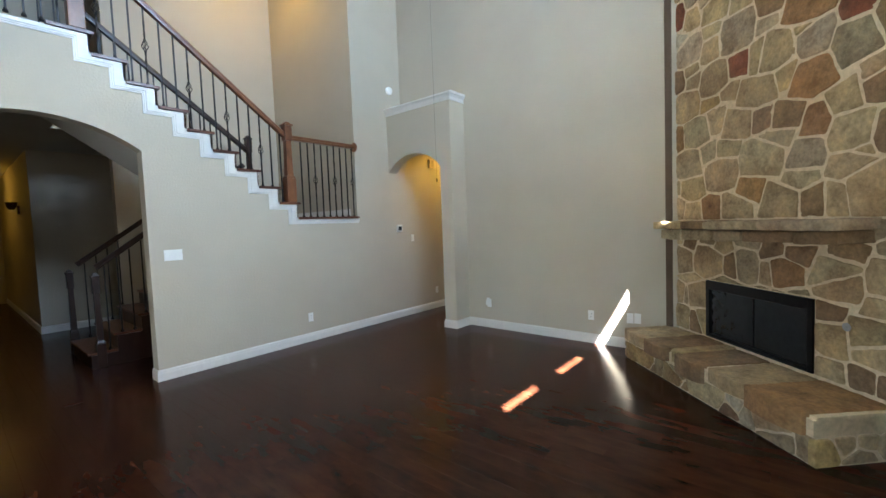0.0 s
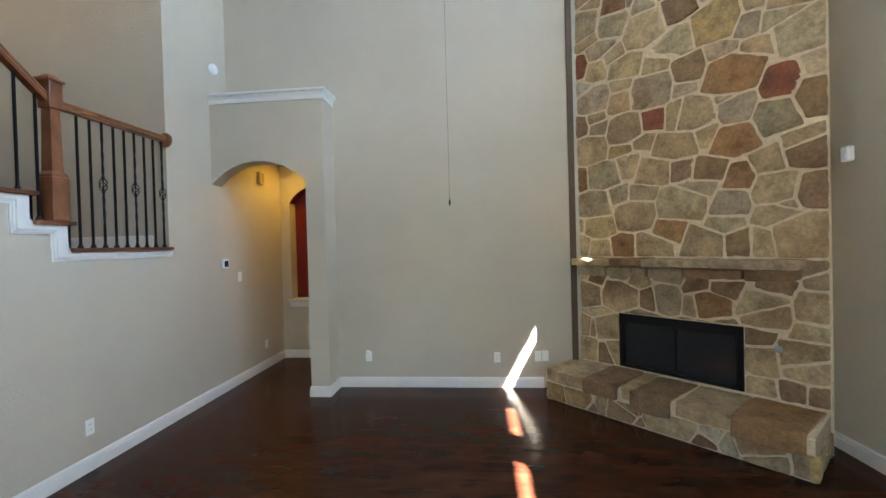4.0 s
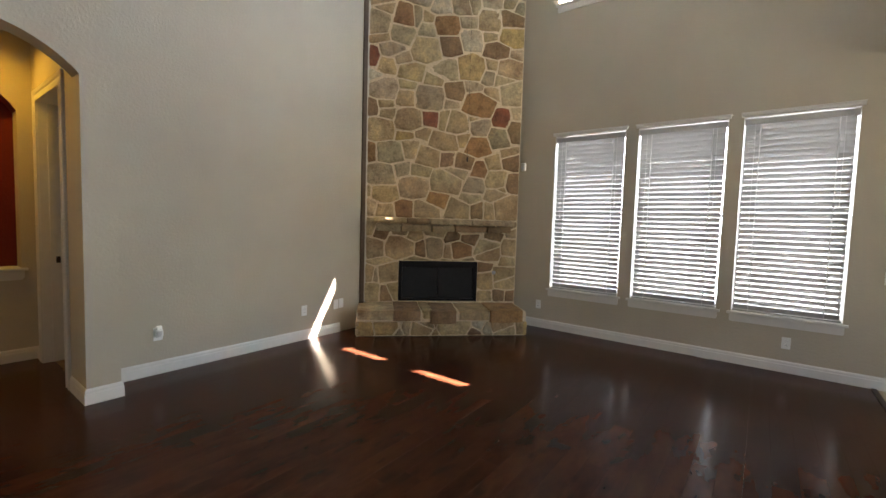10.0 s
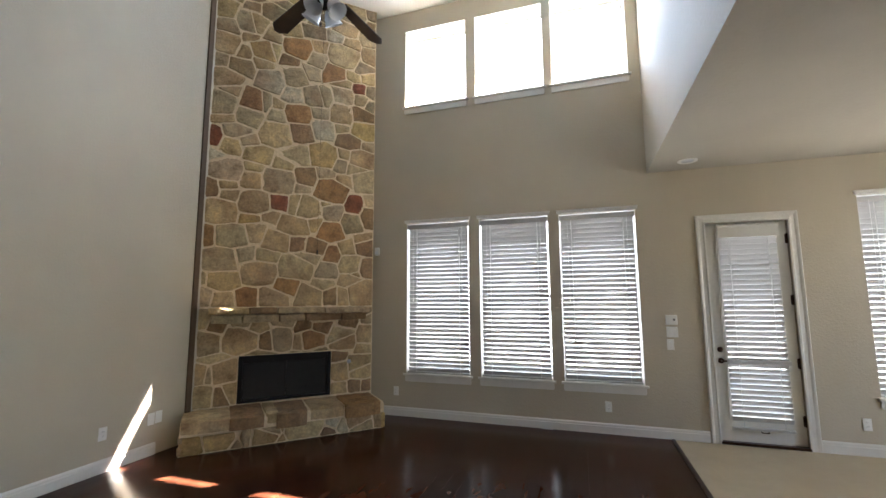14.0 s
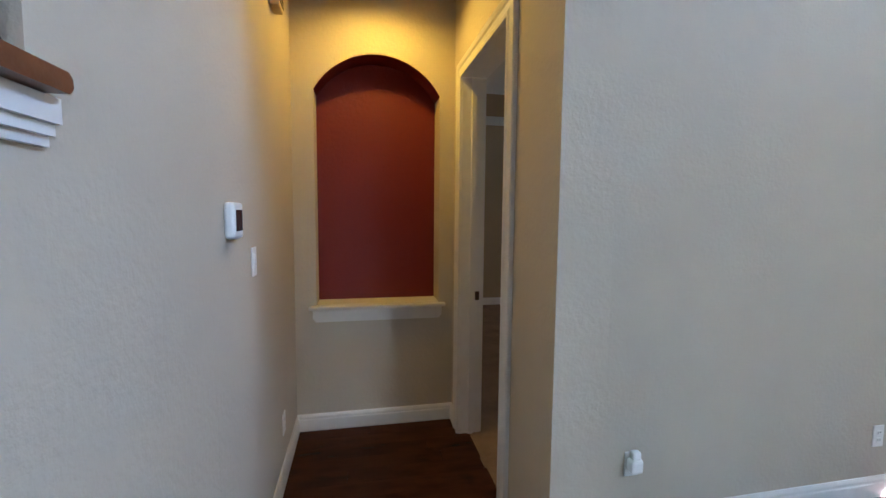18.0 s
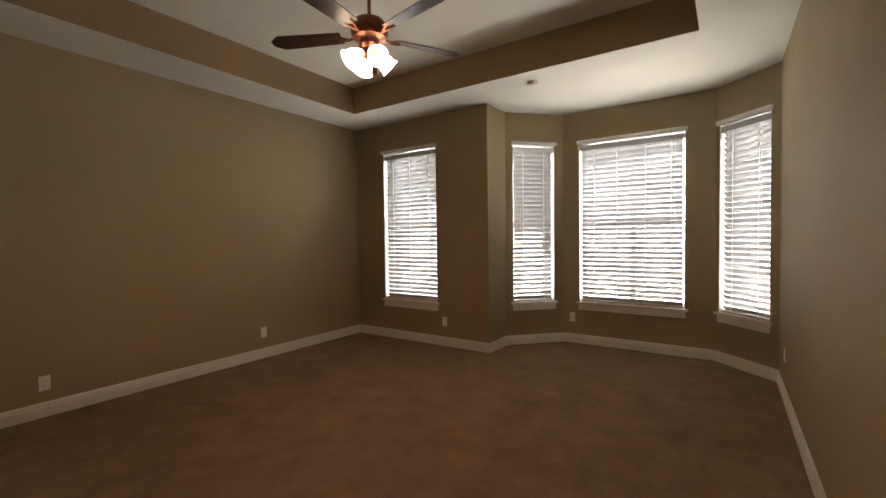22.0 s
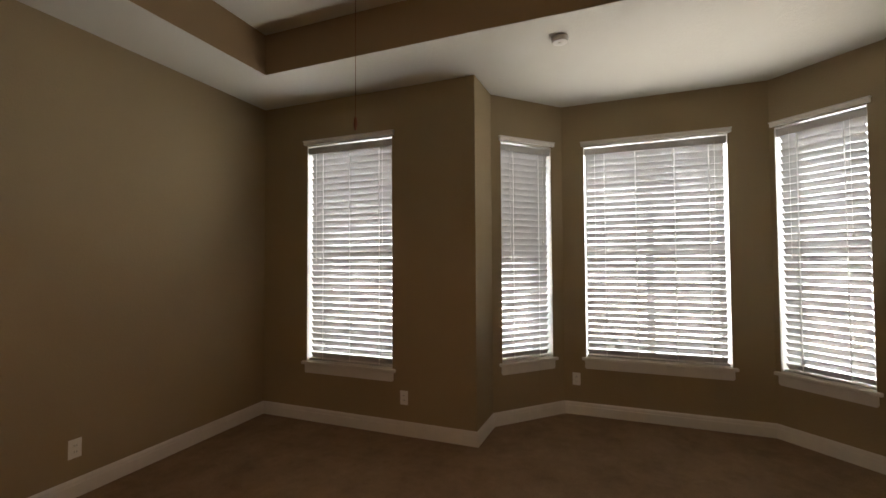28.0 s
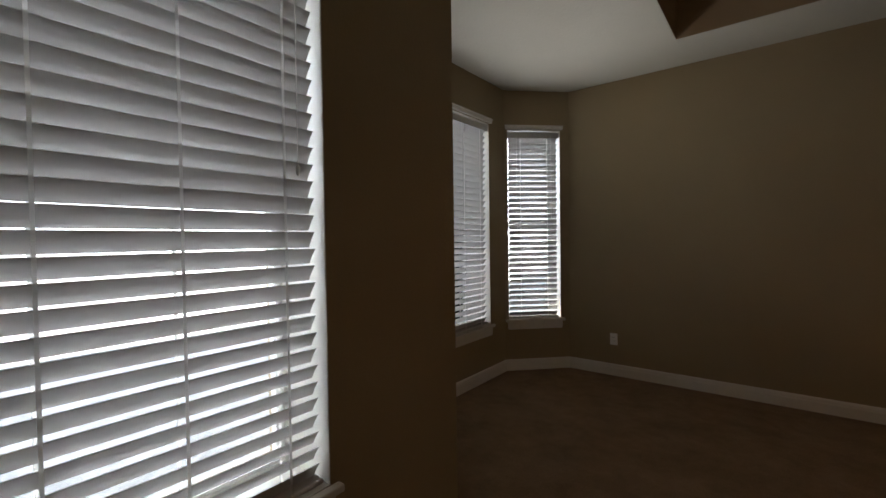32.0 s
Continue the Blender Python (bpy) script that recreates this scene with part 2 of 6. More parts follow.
def daylight(name, m, u, z, width, height, energy, colour=DAY, depth=-0.32, lift=0, spread=180, swing=0):
    """Sky light in a window's opening, shining into the room along w of the wall's frame;
    lift turns it upwards, as half-open slats throw it, swing along the sun's way."""
    way = m.to_3x3() @ Vector((math.sin(radians(swing)) * math.cos(radians(lift)), math.cos(radians(swing)) * math.cos(radians(lift)), math.sin(radians(lift))))
    eye = m @ Vector((u, depth, z))
    return lamp(name, "AREA", energy, colour, look(eye, eye + way), size=width, size_y=height, spread=radians(spread))


# ---------------------------------------------------------------- materials
WALL = paint("wall_paint", (0.495, 0.434, 0.330), 0.75, 0.75, 45)
BEDWALL = paint("bedroom_wall_paint", (0.325, 0.252, 0.150), 0.75, 0.6, 60)
CEILING = paint("ceiling_paint", (0.64, 0.625, 0.565), 0.85, 0.6, 45)
KNOCK = paint("textured_ceiling_paint", (0.50, 0.465, 0.395), 0.85, 1.1, 24)
TRAYSIDE = paint("tray_paint", (0.30, 0.21, 0.12))
RED = paint("red_paint", (0.135, 0.0115, 0.008), 0.5, 1.1, 40)
TRIM = plain("white_trim", (0.69, 0.665, 0.61), 0.38, vary=0.03)
PLATE = plain("white_plastic", (0.80, 0.79, 0.75), 0.35, vary=0.02)
IRON = plain("wrought_iron", (0.018, 0.016, 0.015), 0.42, 0.6, bumps=0.3)
BLACKM = plain("black_metal", (0.012, 0.012, 0.013), 0.4, 0.7)
BRONZE = plain("oiled_bronze", (0.05, 0.025, 0.015), 0.35, 0.8, vary=0.3)
DARK = plain("dark_slot", (0.015, 0.015, 0.015), 0.7)


def wood(name, a, b, c, rough=0.3, grain=(1.5, 22, 22)):
    """Stained timber: long grain, knots and a tone of its own for every board."""
    m, nt, bs = mat_new(name)
    v = coords(nt, grain)
    info = nt.nodes.new("ShaderNodeObjectInfo")
    geo = nt.nodes.new("ShaderNodeNewGeometry")
    add = nt.nodes.new("ShaderNodeVectorMath")
    add.operation = "MULTIPLY_ADD"
    nt.links.new(v, add.inputs[0])
    add.inputs[1].default_value = (1, 1, 1)
    comb = nt.nodes.new("ShaderNodeCombineXYZ")
    rnd = nt.nodes.new("ShaderNodeMath")
    rnd.operation = "MULTIPLY_ADD"
    nt.links.new(info.outputs["Random"], rnd.inputs[0])
    rnd.inputs[1].default_value = 37.0
    isl = nt.nodes.new("ShaderNodeMath")
    isl.operation = "MULTIPLY"
    isl.inputs[1].default_value = 53.0
    nt.links.new(geo.outputs["Random Per Island"], isl.inputs[0])
    nt.links.new(isl.outputs[0], rnd.inputs[2])
    for k in ("X", "Y", "Z"):
        nt.links.new(rnd.outputs[0], comb.inputs[k])
    nt.links.new(comb.outputs[0], add.inputs[2])
    g = noise_tex(nt, add.outputs[0], 1.6, 6, 0.62)
    col = ramp(nt, g, [(0.28, a), (0.5, b), (0.74, c)])
    tone = nt.nodes.new("ShaderNodeTexWhiteNoise")
    tone.noise_dimensions = "1D"
    nt.links.new(rnd.outputs[0], tone.inputs["W"])
    col = mix(nt, 1.0, col, ramp(nt, tone.outputs["Value"], [(0.0, (0.78, 0.76, 0.76)), (1.0, (1.16, 1.14, 1.12))]), "MULTIPLY")
    nt.links.new(col, bs.inputs["Base Color"])
    rg = noise_tex(nt, coords(nt, (2, 9, 9)), 1.3, 3)
    rr = nt.nodes.new("ShaderNodeMapRange")
    rr.inputs["To Min"].default_value, rr.inputs["To Max"].default_value = rough * 0.88, rough * 1.15
    nt.links.new(rg, rr.inputs["Value"])
    nt.links.new(rr.outputs[0], bs.inputs["Roughness"])
    bump(nt, bs, noise_tex(nt, coords(nt, (3, 26, 26)), 1.0, 4), 0.35, 0.004)
    return m


def scraped_floor():
    """Dark hand-scraped boards: soft mottling, dark knots, slow waves in the gloss."""
    m, nt, bs = mat_new("hand_scraped_floor_wood")
    info = nt.nodes.new("ShaderNodeObjectInfo")
    geo = nt.nodes.new("ShaderNodeNewGeometry")
    total = nt.nodes.new("ShaderNodeMath")
    total.operation = "MULTIPLY_ADD"
    nt.links.new(info.outputs["Random"], total.inputs[0])
    total.inputs[1].default_value = 23.0
    nt.links.new(geo.outputs["Random Per Island"], total.inputs[2])
    shift = nt.nodes.new("ShaderNodeCombineXYZ")
    for k in ("X", "Y", "Z"):
        nt.links.new(total.outputs[0], shift.inputs[k])
    move = nt.nodes.new("ShaderNodeVectorMath")
    move.operation = "ADD"
    nt.links.new(coords(nt, (2.2, 6.0, 6.0)), move.inputs[0])
    nt.links.new(shift.outputs[0], move.inputs[1])
    blotch = noise_tex(nt, move.outputs[0], 1.5, 3, 0.55)
    col = ramp(nt, blotch, [(0.26, (0.028, 0.0088, 0.0048)), (0.52, (0.049, 0.0156, 0.0076)), (0.80, (0.070, 0.0230, 0.0104))])
    tone = nt.nodes.new("ShaderNodeTexWhiteNoise")
    tone.noise_dimensions = "1D"
    nt.links.new(total.outputs[0], tone.inputs["W"])
    col = mix(nt, 1.0, col, ramp(nt, tone.outputs["Value"], [(0.0, (0.84, 0.82, 0.82)), (1.0, (1.14, 1.13, 1.12))]), "MULTIPLY")
    knots = noise_tex(nt, coords(nt, (3.2, 8.0, 8.0)), 1.0, 2, 0.5)
    col = mix(nt, ramp(nt, knots, [(0.60, (0, 0, 0)), (0.72, (0.75, 0.75, 0.75))]), col, (0.016, 0.0075, 0.005))
    nt.links.new(col, bs.inputs["Base Color"])
    rough = nt.nodes.new("ShaderNodeMapRange")
    rough.inputs["To Min"].default_value, rough.inputs["To Max"].default_value = 0.15, 0.23
    nt.links.new(blotch, rough.inputs["Value"])
    nt.links.new(rough.outputs[0], bs.inputs["Roughness"])
    bs.inputs["Specular IOR Level"].default_value = 0.13
    bump(nt, bs, noise_tex(nt, coords(nt, (5, 16, 16)), 1.0, 2), 0.03, 0.004)
    return m


FLOORWOOD = scraped_floor()
CHERRY = wood("cherry_stained_wood", (0.10, 0.035, 0.014), (0.19, 0.072, 0.028), (0.27, 0.11, 0.045), 0.3, grain=(6, 6, 3))
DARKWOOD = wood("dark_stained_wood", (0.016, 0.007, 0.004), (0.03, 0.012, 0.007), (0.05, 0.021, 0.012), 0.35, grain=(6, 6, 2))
TREADWOOD = wood("stair_tread_wood", (0.06, 0.02, 0.010), (0.12, 0.042, 0.02), (0.18, 0.07, 0.032), 0.3, grain=(6, 2, 6))


def carpet(name, a, b):
    m, nt, bs = mat_new(name)
    v = coords(nt)
    big = noise_tex(nt, v, 3.4, 7, 0.72)
    fine = noise_tex(nt, v, 160, 2)
    col = ramp(nt, big, [(0.3, a), (0.7, b)])
    col = mix(nt, 0.35, col, ramp(nt, fine, [(0.25, tuple(x * 0.45 for x in a)), (0.75, tuple(x * 1.3 for x in b))]))
    nt.links.new(col, bs.inputs["Base Color"])
    bs.inputs["Roughness"].default_value = 0.95
    bs.inputs["Specular IOR Level"].default_value = 0.1
    bump(nt, bs, fine, 0.9, 0.01)
    return m


CARPET = carpet("brown_carpet", (0.165, 0.106, 0.062), (0.35, 0.245, 0.153))
NOOK = carpet("beige_carpet", (0.50, 0.42, 0.29), (0.60, 0.51, 0.36))


def stone_mat():
    m, nt, bs = mat_new("chopped_limestone")
    info = nt.nodes.new("ShaderNodeObjectInfo")
    v = coords(nt)
    # every stone takes a tone of its own from the palette held in its object colour
    n1 = noise_tex(nt, v, 7, 6, 0.65)
    n2 = noise_tex(nt, v, 38, 5, 0.6)
    n3 = noise_tex(nt, v, 2.6, 3, 0.5)
    col = mix(nt, 1.0, info.outputs["Color"], ramp(nt, n1, [(0.28, (0.50, 0.46, 0.40)), (0.5, (0.95, 0.95, 0.93)), (0.72, (1.3, 1.22, 1.05))]), "MULTIPLY")
    col = mix(nt, ramp(nt, n3, [(0.50, (0, 0, 0)), (0.66, (0.5, 0.5, 0.5))]), col, (0.26, 0.145, 0.062))
    col = mix(nt, 0.45, col, mix(nt, 1.0, col, ramp(nt, n2, [(0.3, (0.45, 0.45, 0.45)), (0.7, (1.5, 1.5, 1.5))]), "MULTIPLY"))
    nt.links.new(col, bs.inputs["Base Color"])
    bs.inputs["Roughness"].default_value = 0.85
    bump(nt, bs, noise_tex(nt, v, 16, 7, 0.72), 0.9, 0.02)
    return m


STONE = stone_mat()
MORTAR = plain("tan_mortar", (0.68, 0.545, 0.35), 0.95, vary=0.15, scale=30, bumps=0.8)


def slat_mat(name="white_blind_slat", amount=0.02, through=(0.62, 0.6, 0.58)):
    """White faux-wood slats that let a little light through."""
    m, nt, bs = mat_new(name)
    bs.inputs["Base Color"].default_value = (0.56, 0.55, 0.54, 1)
    bs.inputs["Roughness"].default_value = 0.4
    tr = node(nt, "ShaderNodeBsdfTranslucent")
    tr.inputs["Color"].default_value = (*through, 1)
    ms = nt.nodes.new("ShaderNodeMixShader")
    ms.inputs[0].default_value = amount
    nt.links.new(bs.outputs[0], ms.inputs[1])
    nt.links.new(tr.outputs[0], ms.inputs[2])
    nt.links.new(ms.outputs[0], nt.nodes["Material Output"].inputs["Surface"])
    return m


SLAT = slat_mat()
CORD = slat_mat("white_blind_cord", 0.7, (0.95, 0.94, 0.92))


def glass_mat():
    m, nt, bs = mat_new("window_glass")
    t = node(nt, "ShaderNodeBsdfTransparent")
    t.inputs["Color"].default_value = (0.93, 0.96, 0.95, 1)
    g = node(nt, "ShaderNodeBsdfGlossy")
    g.inputs["Roughness"].default_value = 0.02
    f = nt.nodes.new("ShaderNodeFresnel")
    f.inputs["IOR"].default_value = 1.45
    ms = nt.nodes.new("ShaderNodeMixShader")
    nt.links.new(f.outputs[0], ms.inputs[0])
    nt.links.new(t.outputs[0], ms.inputs[1])
    nt.links.new(g.outputs[0], ms.inputs[2])
    nt.links.new(ms.outputs[0], nt.nodes["Material Output"].inputs["Surface"])
    return m


GLASS = glass_mat()
# outside ground, kept pale to throw daylight up onto the blind slats
PALEGROUND = plain("pale_bounce_ground", (0.23, 0.222, 0.204), 0.95, vary=0.25, scale=3, bumps=0.8)
FIREGLASS = plain("smoked_firebox_glass", (0.022, 0.023, 0.024), 0.16, vary=0.1)
FIREBOX = plain("sooty_firebox_metal", (0.02, 0.019, 0.018), 0.6, 0.3, vary=0.3)
FROST = glow("lit_frosted_glass", (1.0, 0.80, 0.55), 0.125)
OPAL = plain("white_opal_glass", (0.82, 0.84, 0.88), 0.25, vary=0.02)
CANGLOW = glow("lit_lamp_lens", (1.0, 0.80, 0.50), 0.15)
HALLGLOW = glow("lit_hall_globe", (1.0, 0.72, 0.40), 0.03)
COPPER = plain("brushed_copper_bronze", (0.22, 0.08, 0.045), 0.3, 0.85, vary=0.35, scale=9)
ALUM = plain("white_vinyl_frame", (0.74, 0.73, 0.70), 0.4, vary=0.03)

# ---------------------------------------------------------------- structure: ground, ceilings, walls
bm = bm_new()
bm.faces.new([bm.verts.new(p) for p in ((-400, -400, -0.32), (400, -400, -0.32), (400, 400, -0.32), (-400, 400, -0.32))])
solid("ground", bm, PALEGROUND, "flat pale ground round the house, bouncing daylight onto the blinds", kind="structure")

slab("subfloor", "concrete slab under the whole house", (-10.2, -9.9, -0.30), (7.2, 5.4, -0.02), plain("grey_concrete", (0.36, 0.355, 0.34), 0.9, vary=0.15, scale=4, bumps=0.4))
slab("carpet_floor_bedroom", "short brown pile carpet on the bedroom floor", (1.16, 0.0, -0.04), (6.9, 5.1, -0.012), CARPET)
slab("carpet_floor_nook", "beige carpet in the nook beside the wood floor", (2.6, -9.7, -0.02), (5.75, -5.09, 0.0), NOOK)

# ceilings
slab("ceiling_living", "high white living room ceiling with light texture", (-4.5, -5.0, CEIL), (6.0, 0.2, CEIL + 0.15), CEILING)
slab("ceiling_nook", "low white ceiling over the nook with knock-down texture", (0.0, -9.9, LOW), (6.0, -5.0, LOW + 0.2), KNOCK)
bm = bm_new()
box(bm, (-0.0, -5.15, LOW + 0.2), (6.0, -5.0, CEIL))
solid("wall_bulkhead", bm, KNOCK, "textured wall face above the low ceiling", kind="structure")
slab("ceiling_hall", "white hall ceiling", (-10.2, -9.9, 2.95), (-2.3, -1.0, 3.15), CEILING)
slab("ceiling_hall_low", "white hall ceiling under the upper floor", (-2.3, -9.9, 2.95), (-0.16, -4.05, 3.15), CEILING)
slab("ceiling_alcove", "painted alcove ceiling", (-0.1, -0.12, 3.0), (1.2, 1.4, 3.1), WALL)
bm = bm_new()
vs = [(y, z) for y, z in ((-4.3, 2.95), (-2.0, 1.35), (-2.0, 1.25), (-4.3, 2.85))]
a = [bm.verts.new((-0.162, y, z)) for y, z in vs]
b = [bm.verts.new((-1.13, y, z)) for y, z in vs]
for i in range(4):
    bm.faces.new((a[i], a[(i + 1) % 4], b[(i + 1) % 4], b[i]))
bm.faces.new(a)
bm.faces.new(b[::-1])
solid("ceiling_stair_soffit", bm, CEILING, "sloping white soffit under the upper flight", kind="structure")
slab("floor_upper", "upper floor landing with a wood edge", (-4.5, -5.0, 3.15), (-0.16, -4.05, LAND + 9 * RISE), TREADWOOD)

# bedroom ceiling with its raised tray
TX0, TX1, TY0, TY1, TZ = 1.85, 5.09, 0.715, 4.445, 3.27
def ring_slab(bm, inner, outer, z0, z1):
    """A flat frame between two rectangles, as one closed shell."""
    def corners(r, z):
        return [bm.verts.new((x, y, z)) for x, y in ((r[0], r[1]), (r[2], r[1]), (r[2], r[3]), (r[0], r[3]))]
    a, b, c, d = corners(inner, z0), corners(outer, z0), corners(outer, z1), corners(inner, z1)
    for lo, hi in ((a, b), (b, c), (c, d), (d, a)):
        for i in range(4):
            bm.faces.new((lo[i], lo[(i + 1) % 4], hi[(i + 1) % 4], hi[i]))
    bmesh.ops.recalc_face_normals(bm, faces=bm.faces)


bm = bm_new()
ring_slab(bm, (TX0, TY0, TX1, TY1), (BX0 - 0.1, BY0 - 0.1, 7.0, BY1 + 0.1), BZ, BZ + 0.1)
solid("ceiling_bedroom", bm, CEILING, "white bedroom ceiling border round a raised tray", kind="structure")
bm = bm_new()
# painted inner faces stand 3 mm proud of the white border's edge
ring_slab(bm, (TX0 + 0.003, TY0 + 0.003, TX1 - 0.003, TY1 - 0.003), (TX0 + 0.0005, TY0 + 0.0005, TX1 - 0.0005, TY1 - 0.0005), BZ + 0.004, TZ)
solid("ceiling_tray_side", bm, TRAYSIDE, "tan painted sides of the tray ceiling", kind="structure")
slab("ceiling_tray_top", "white raised centre of the tray ceiling", (TX0 - 0.1, TY0 - 0.1, TZ), (TX1 + 0.1, TY1 + 0.1, TZ + 0.1), CEILING)

# living room, window wall (heading +y, room on the left)
MW = local(XW, -9.7, 90)
WY = ((-2.80, -1.905), (-3.835, -2.94), (-4.85, -3.965))     # three windows
CY = ((-2.785, -1.87), (-3.84, -2.92), (-4.865, -3.95))      # three more high above them
WZ0, WZ1, CZ0, CZ1 = 0.56, 2.60, 4.32, 5.51
NY = (-7.88, -6.955)                                          # nook window
DY = (-6.345, -5.555)                                        # patio door
ops = [(a + 9.7, b + 9.7, WZ0, WZ1) for a, b in WY] + [(a + 9.7, b + 9.7, CZ0, CZ1) for a, b in CY]
ops += [(NY[0] + 9.7, NY[1] + 9.7, WZ0, WZ1), (DY[0] + 9.7, DY[1] + 9.7, 0.0, 2.39)]
wall("wall_window_side", "tan painted living room wall with windows", MW, 9.7, 0, CEIL, T, ops, WALL)
# wall between living room and bedroom
wall("wall_fireplace_side", "tall greige painted living room wall", local(5.70, 0.0, 180), 5.70 - 1.28, 0, CEIL, 0.105, [], WALL)
# arch wall in front of the alcove: opening flush with the stair wall
wall("wall_arch", "greige painted wall with an arched opening to an alcove", local(1.30, -0.325, 180), 1.30, 0, 3.295, 0.185,
     [(0.21, 1.2999, 0, 2.38, 2.622)], WALL)
slab("wall_arch_side", "side of the arch wall", (1.10, -0.14, 0), (1.30, 0.0, 3.295), WALL)
slab("wall_arch_top", "wall behind the ledge above the arch", (0.0, 0.0, 3.1), (1.28, 0.12, CEIL), WALL)
slab("wall_arch_ledge", "top of the arch wall under its cap", (0.0, -0.14, 3.02), (1.10, 0.0, 3.295), WALL)
# alcove: its wall towards the bedroom, with the door
DBY = (0.185, 1.06)
wall("wall_alcove_bedroom", "painted alcove wall with a bedroom doorway", local(1.09, -0.14, 90), 1.42, 0, 3.0, 0.14,
     [(DBY[0] + 0.14, DBY[1] + 0.14, 0, 2.40)], WALL)
NX = (0.14, 0.985)
wall("wall_niche", "painted alcove wall with an arched niche", local(1.23, 1.28, 180), 1.23, 0, 3.0, 0.20,
     [(1.23 - NX[1], 1.23 - NX[0], 0.875, 2.315, 2.565)], WALL)
slab("niche_back", "deep red painted back of the arched niche", (0.0, 1.48, 0.7), (1.2, 1.56, 2.8), RED)

# bedroom walls
wall("wall_bedroom_west", "tan painted bedroom wall", local(1.23, 5.15, -90), 5.15 - 1.28, 0, BZ, 0.14, [], BEDWALL)
wall("wall_bedroom_north", "tan painted bedroom wall", local(5.85, BY1, 180), 5.85 - 1.1, 0, BZ, 0.15, [], BEDWALL)
wall("wall_bedroom_south", "tan painted bedroom wall", local(1.23, BY0, 0), 6.21 - 1.23, 0, BZ, 0.012, [], BEDWALL)
B1 = (3.625, 4.522)
BWZ0, BWZ1 = 0.53, 2.535
BAY = ((5.70, 2.88), (6.14, 2.86), (6.71, 2.30), (6.71, 0.625), (6.21, 0.12))
MB1 = local(5.70, 2.88, 90)
wall("wall_bedroom_window", "tan painted bedroom wall with a window", MB1, BY1 - 2.88, 0, BZ, T, [(B1[0] - 2.88, B1[1] - 2.88, BWZ0, BWZ1)], BEDWALL)


def bay_frame(a, b):
    """The frame of a bay wall from b to a (room on the left)."""
    d = (Vector(a) - Vector(b))
    return local(b[0], b[1], math.degrees(math.atan2(d.y, d.x))), d.length


MR, LR = bay_frame(BAY[0], BAY[1])
wall("wall_bay_return", "tan painted return wall of the bay", MR, LR, 0, BZ, 0.10, [], BEDWALL)
M2, L2 = bay_frame(BAY[1], BAY[2])
wall("wall_bay_north", "tan painted angled bay wall with a narrow window", M2, L2, 0, BZ, T, [(0.13, 0.70, BWZ0, BWZ1)], BEDWALL)
M3, L3 = bay_frame(BAY[2], BAY[3])
wall("wall_bay_middle", "tan painted bay wall with a wide window", M3, L3, 0, BZ, T, [(0.295, 1.475, BWZ0, BWZ1)], BEDWALL)
M4, L4 = bay_frame(BAY[3], BAY[4])
wall("wall_bay_south", "tan painted angled bay wall with a narrow window", M4, L4, 0, BZ, T, [(0.095, 0.675, BWZ0, BWZ1)], BEDWALL)

# stair wall: stepped top, arched opening to the hall
AY0, AY1, AZS, AZC = -5.28, -3.69, 2.375, 2.635


def stair_top(y):
    if y > -1.0:
        return CEIL
    if y > -2.0:
        return LAND - 0.035
    i = min(int((-2.0 - y) / RUN) + 1, 9)
    return LAND + RISE * i - 0.035


bm = bm_new()
cuts = {1.5, -1.0, -2.0, AY1, AY0, -5.0, -9.7}
cuts |= {-2.0 - RUN * i for i in range(1, 9)}
cuts |= {AY0 + (AY1 - AY0) * i / 28 for i in range(29)}
cuts = sorted(cuts)
ident = Matrix.Identity(4)
prev = 0
for ya, yb in zip(cuts, cuts[1:]):
    yc = (ya + yb) / 2
    top = stair_top(yc) if yc > -5.0 else 3.25
    inside = AY0 < yc < AY1
    za = arc_z(ya, AY0, AY1, AZS, AZC) if inside else 0
    zb = arc_z(yb, AY0, AY1, AZS, AZC) if inside else 0
    for x in (0, -0.16):
        quad(bm, ident, [(x, ya, za), (x, yb, zb), (x, yb, top), (x, ya, top)])
    quad(bm, ident, [(0, ya, top), (0, yb, top), (-0.16, yb, top), (-0.16, ya, top)])
    if inside:
        quad(bm, ident, [(0, ya, za), (0, yb, zb), (-0.16, yb, zb), (-0.16, ya, za)])
    if prev and abs(top - prev) > 1e-4:
        quad(bm, ident, [(0, ya, prev), (-0.16, ya, prev), (-0.16, ya, top), (0, ya, top)])
    prev = top
for y in (AY0, AY1):
    quad(bm, ident, [(0, y, 0), (-0.16, y, 0), (-0.16, y, AZS), (0, y, AZS)])
solid("wall_stair", bm, WALL, "greige painted wall with a stepped top along the stairs and a wide arch", kind="structure")

# stairwell and hall
wall("wall_stairwell_end", "painted end wall of the stairwell", local(-0.155, -1.0, 180), 2.2, 0, CEIL, 0.15, [], WALL)
wall("wall_stairwell_far", "painted far wall of the stairwell", local(-2.22, -1.0, -90), 2.45, 0, CEIL, 0.14, [], WALL)
wall("wall_hall_stub", "painted hall wall facing the arch", local(-4.25, -2.95, -90), 1.15, 0, 2.95, 0.14, [], WALL)
wall("wall_hall_behind", "painted hall wall beyond the stairs", local(-5.6, -0.9, -90), 3.1, 0, 2.95, 0.14, [], WALL)
wall("wall_foyer_north", "painted foyer wall", local(-4.39, -4.10, 180), 5.6, 0, 2.95, 0.14, [], WALL)
wall("wall_foyer_front", "painted foyer wall with the front door", local(-9.75, -3.9, -90), 5.9, 0, 2.95, 0.18, [(0.55, 1.6, 0, 2.38)], WALL)
wall("wall_foyer_south", "painted foyer wall", local(-9.75, -6.6, 0), 9.6, 0, 2.95, 0.14, [], WALL)
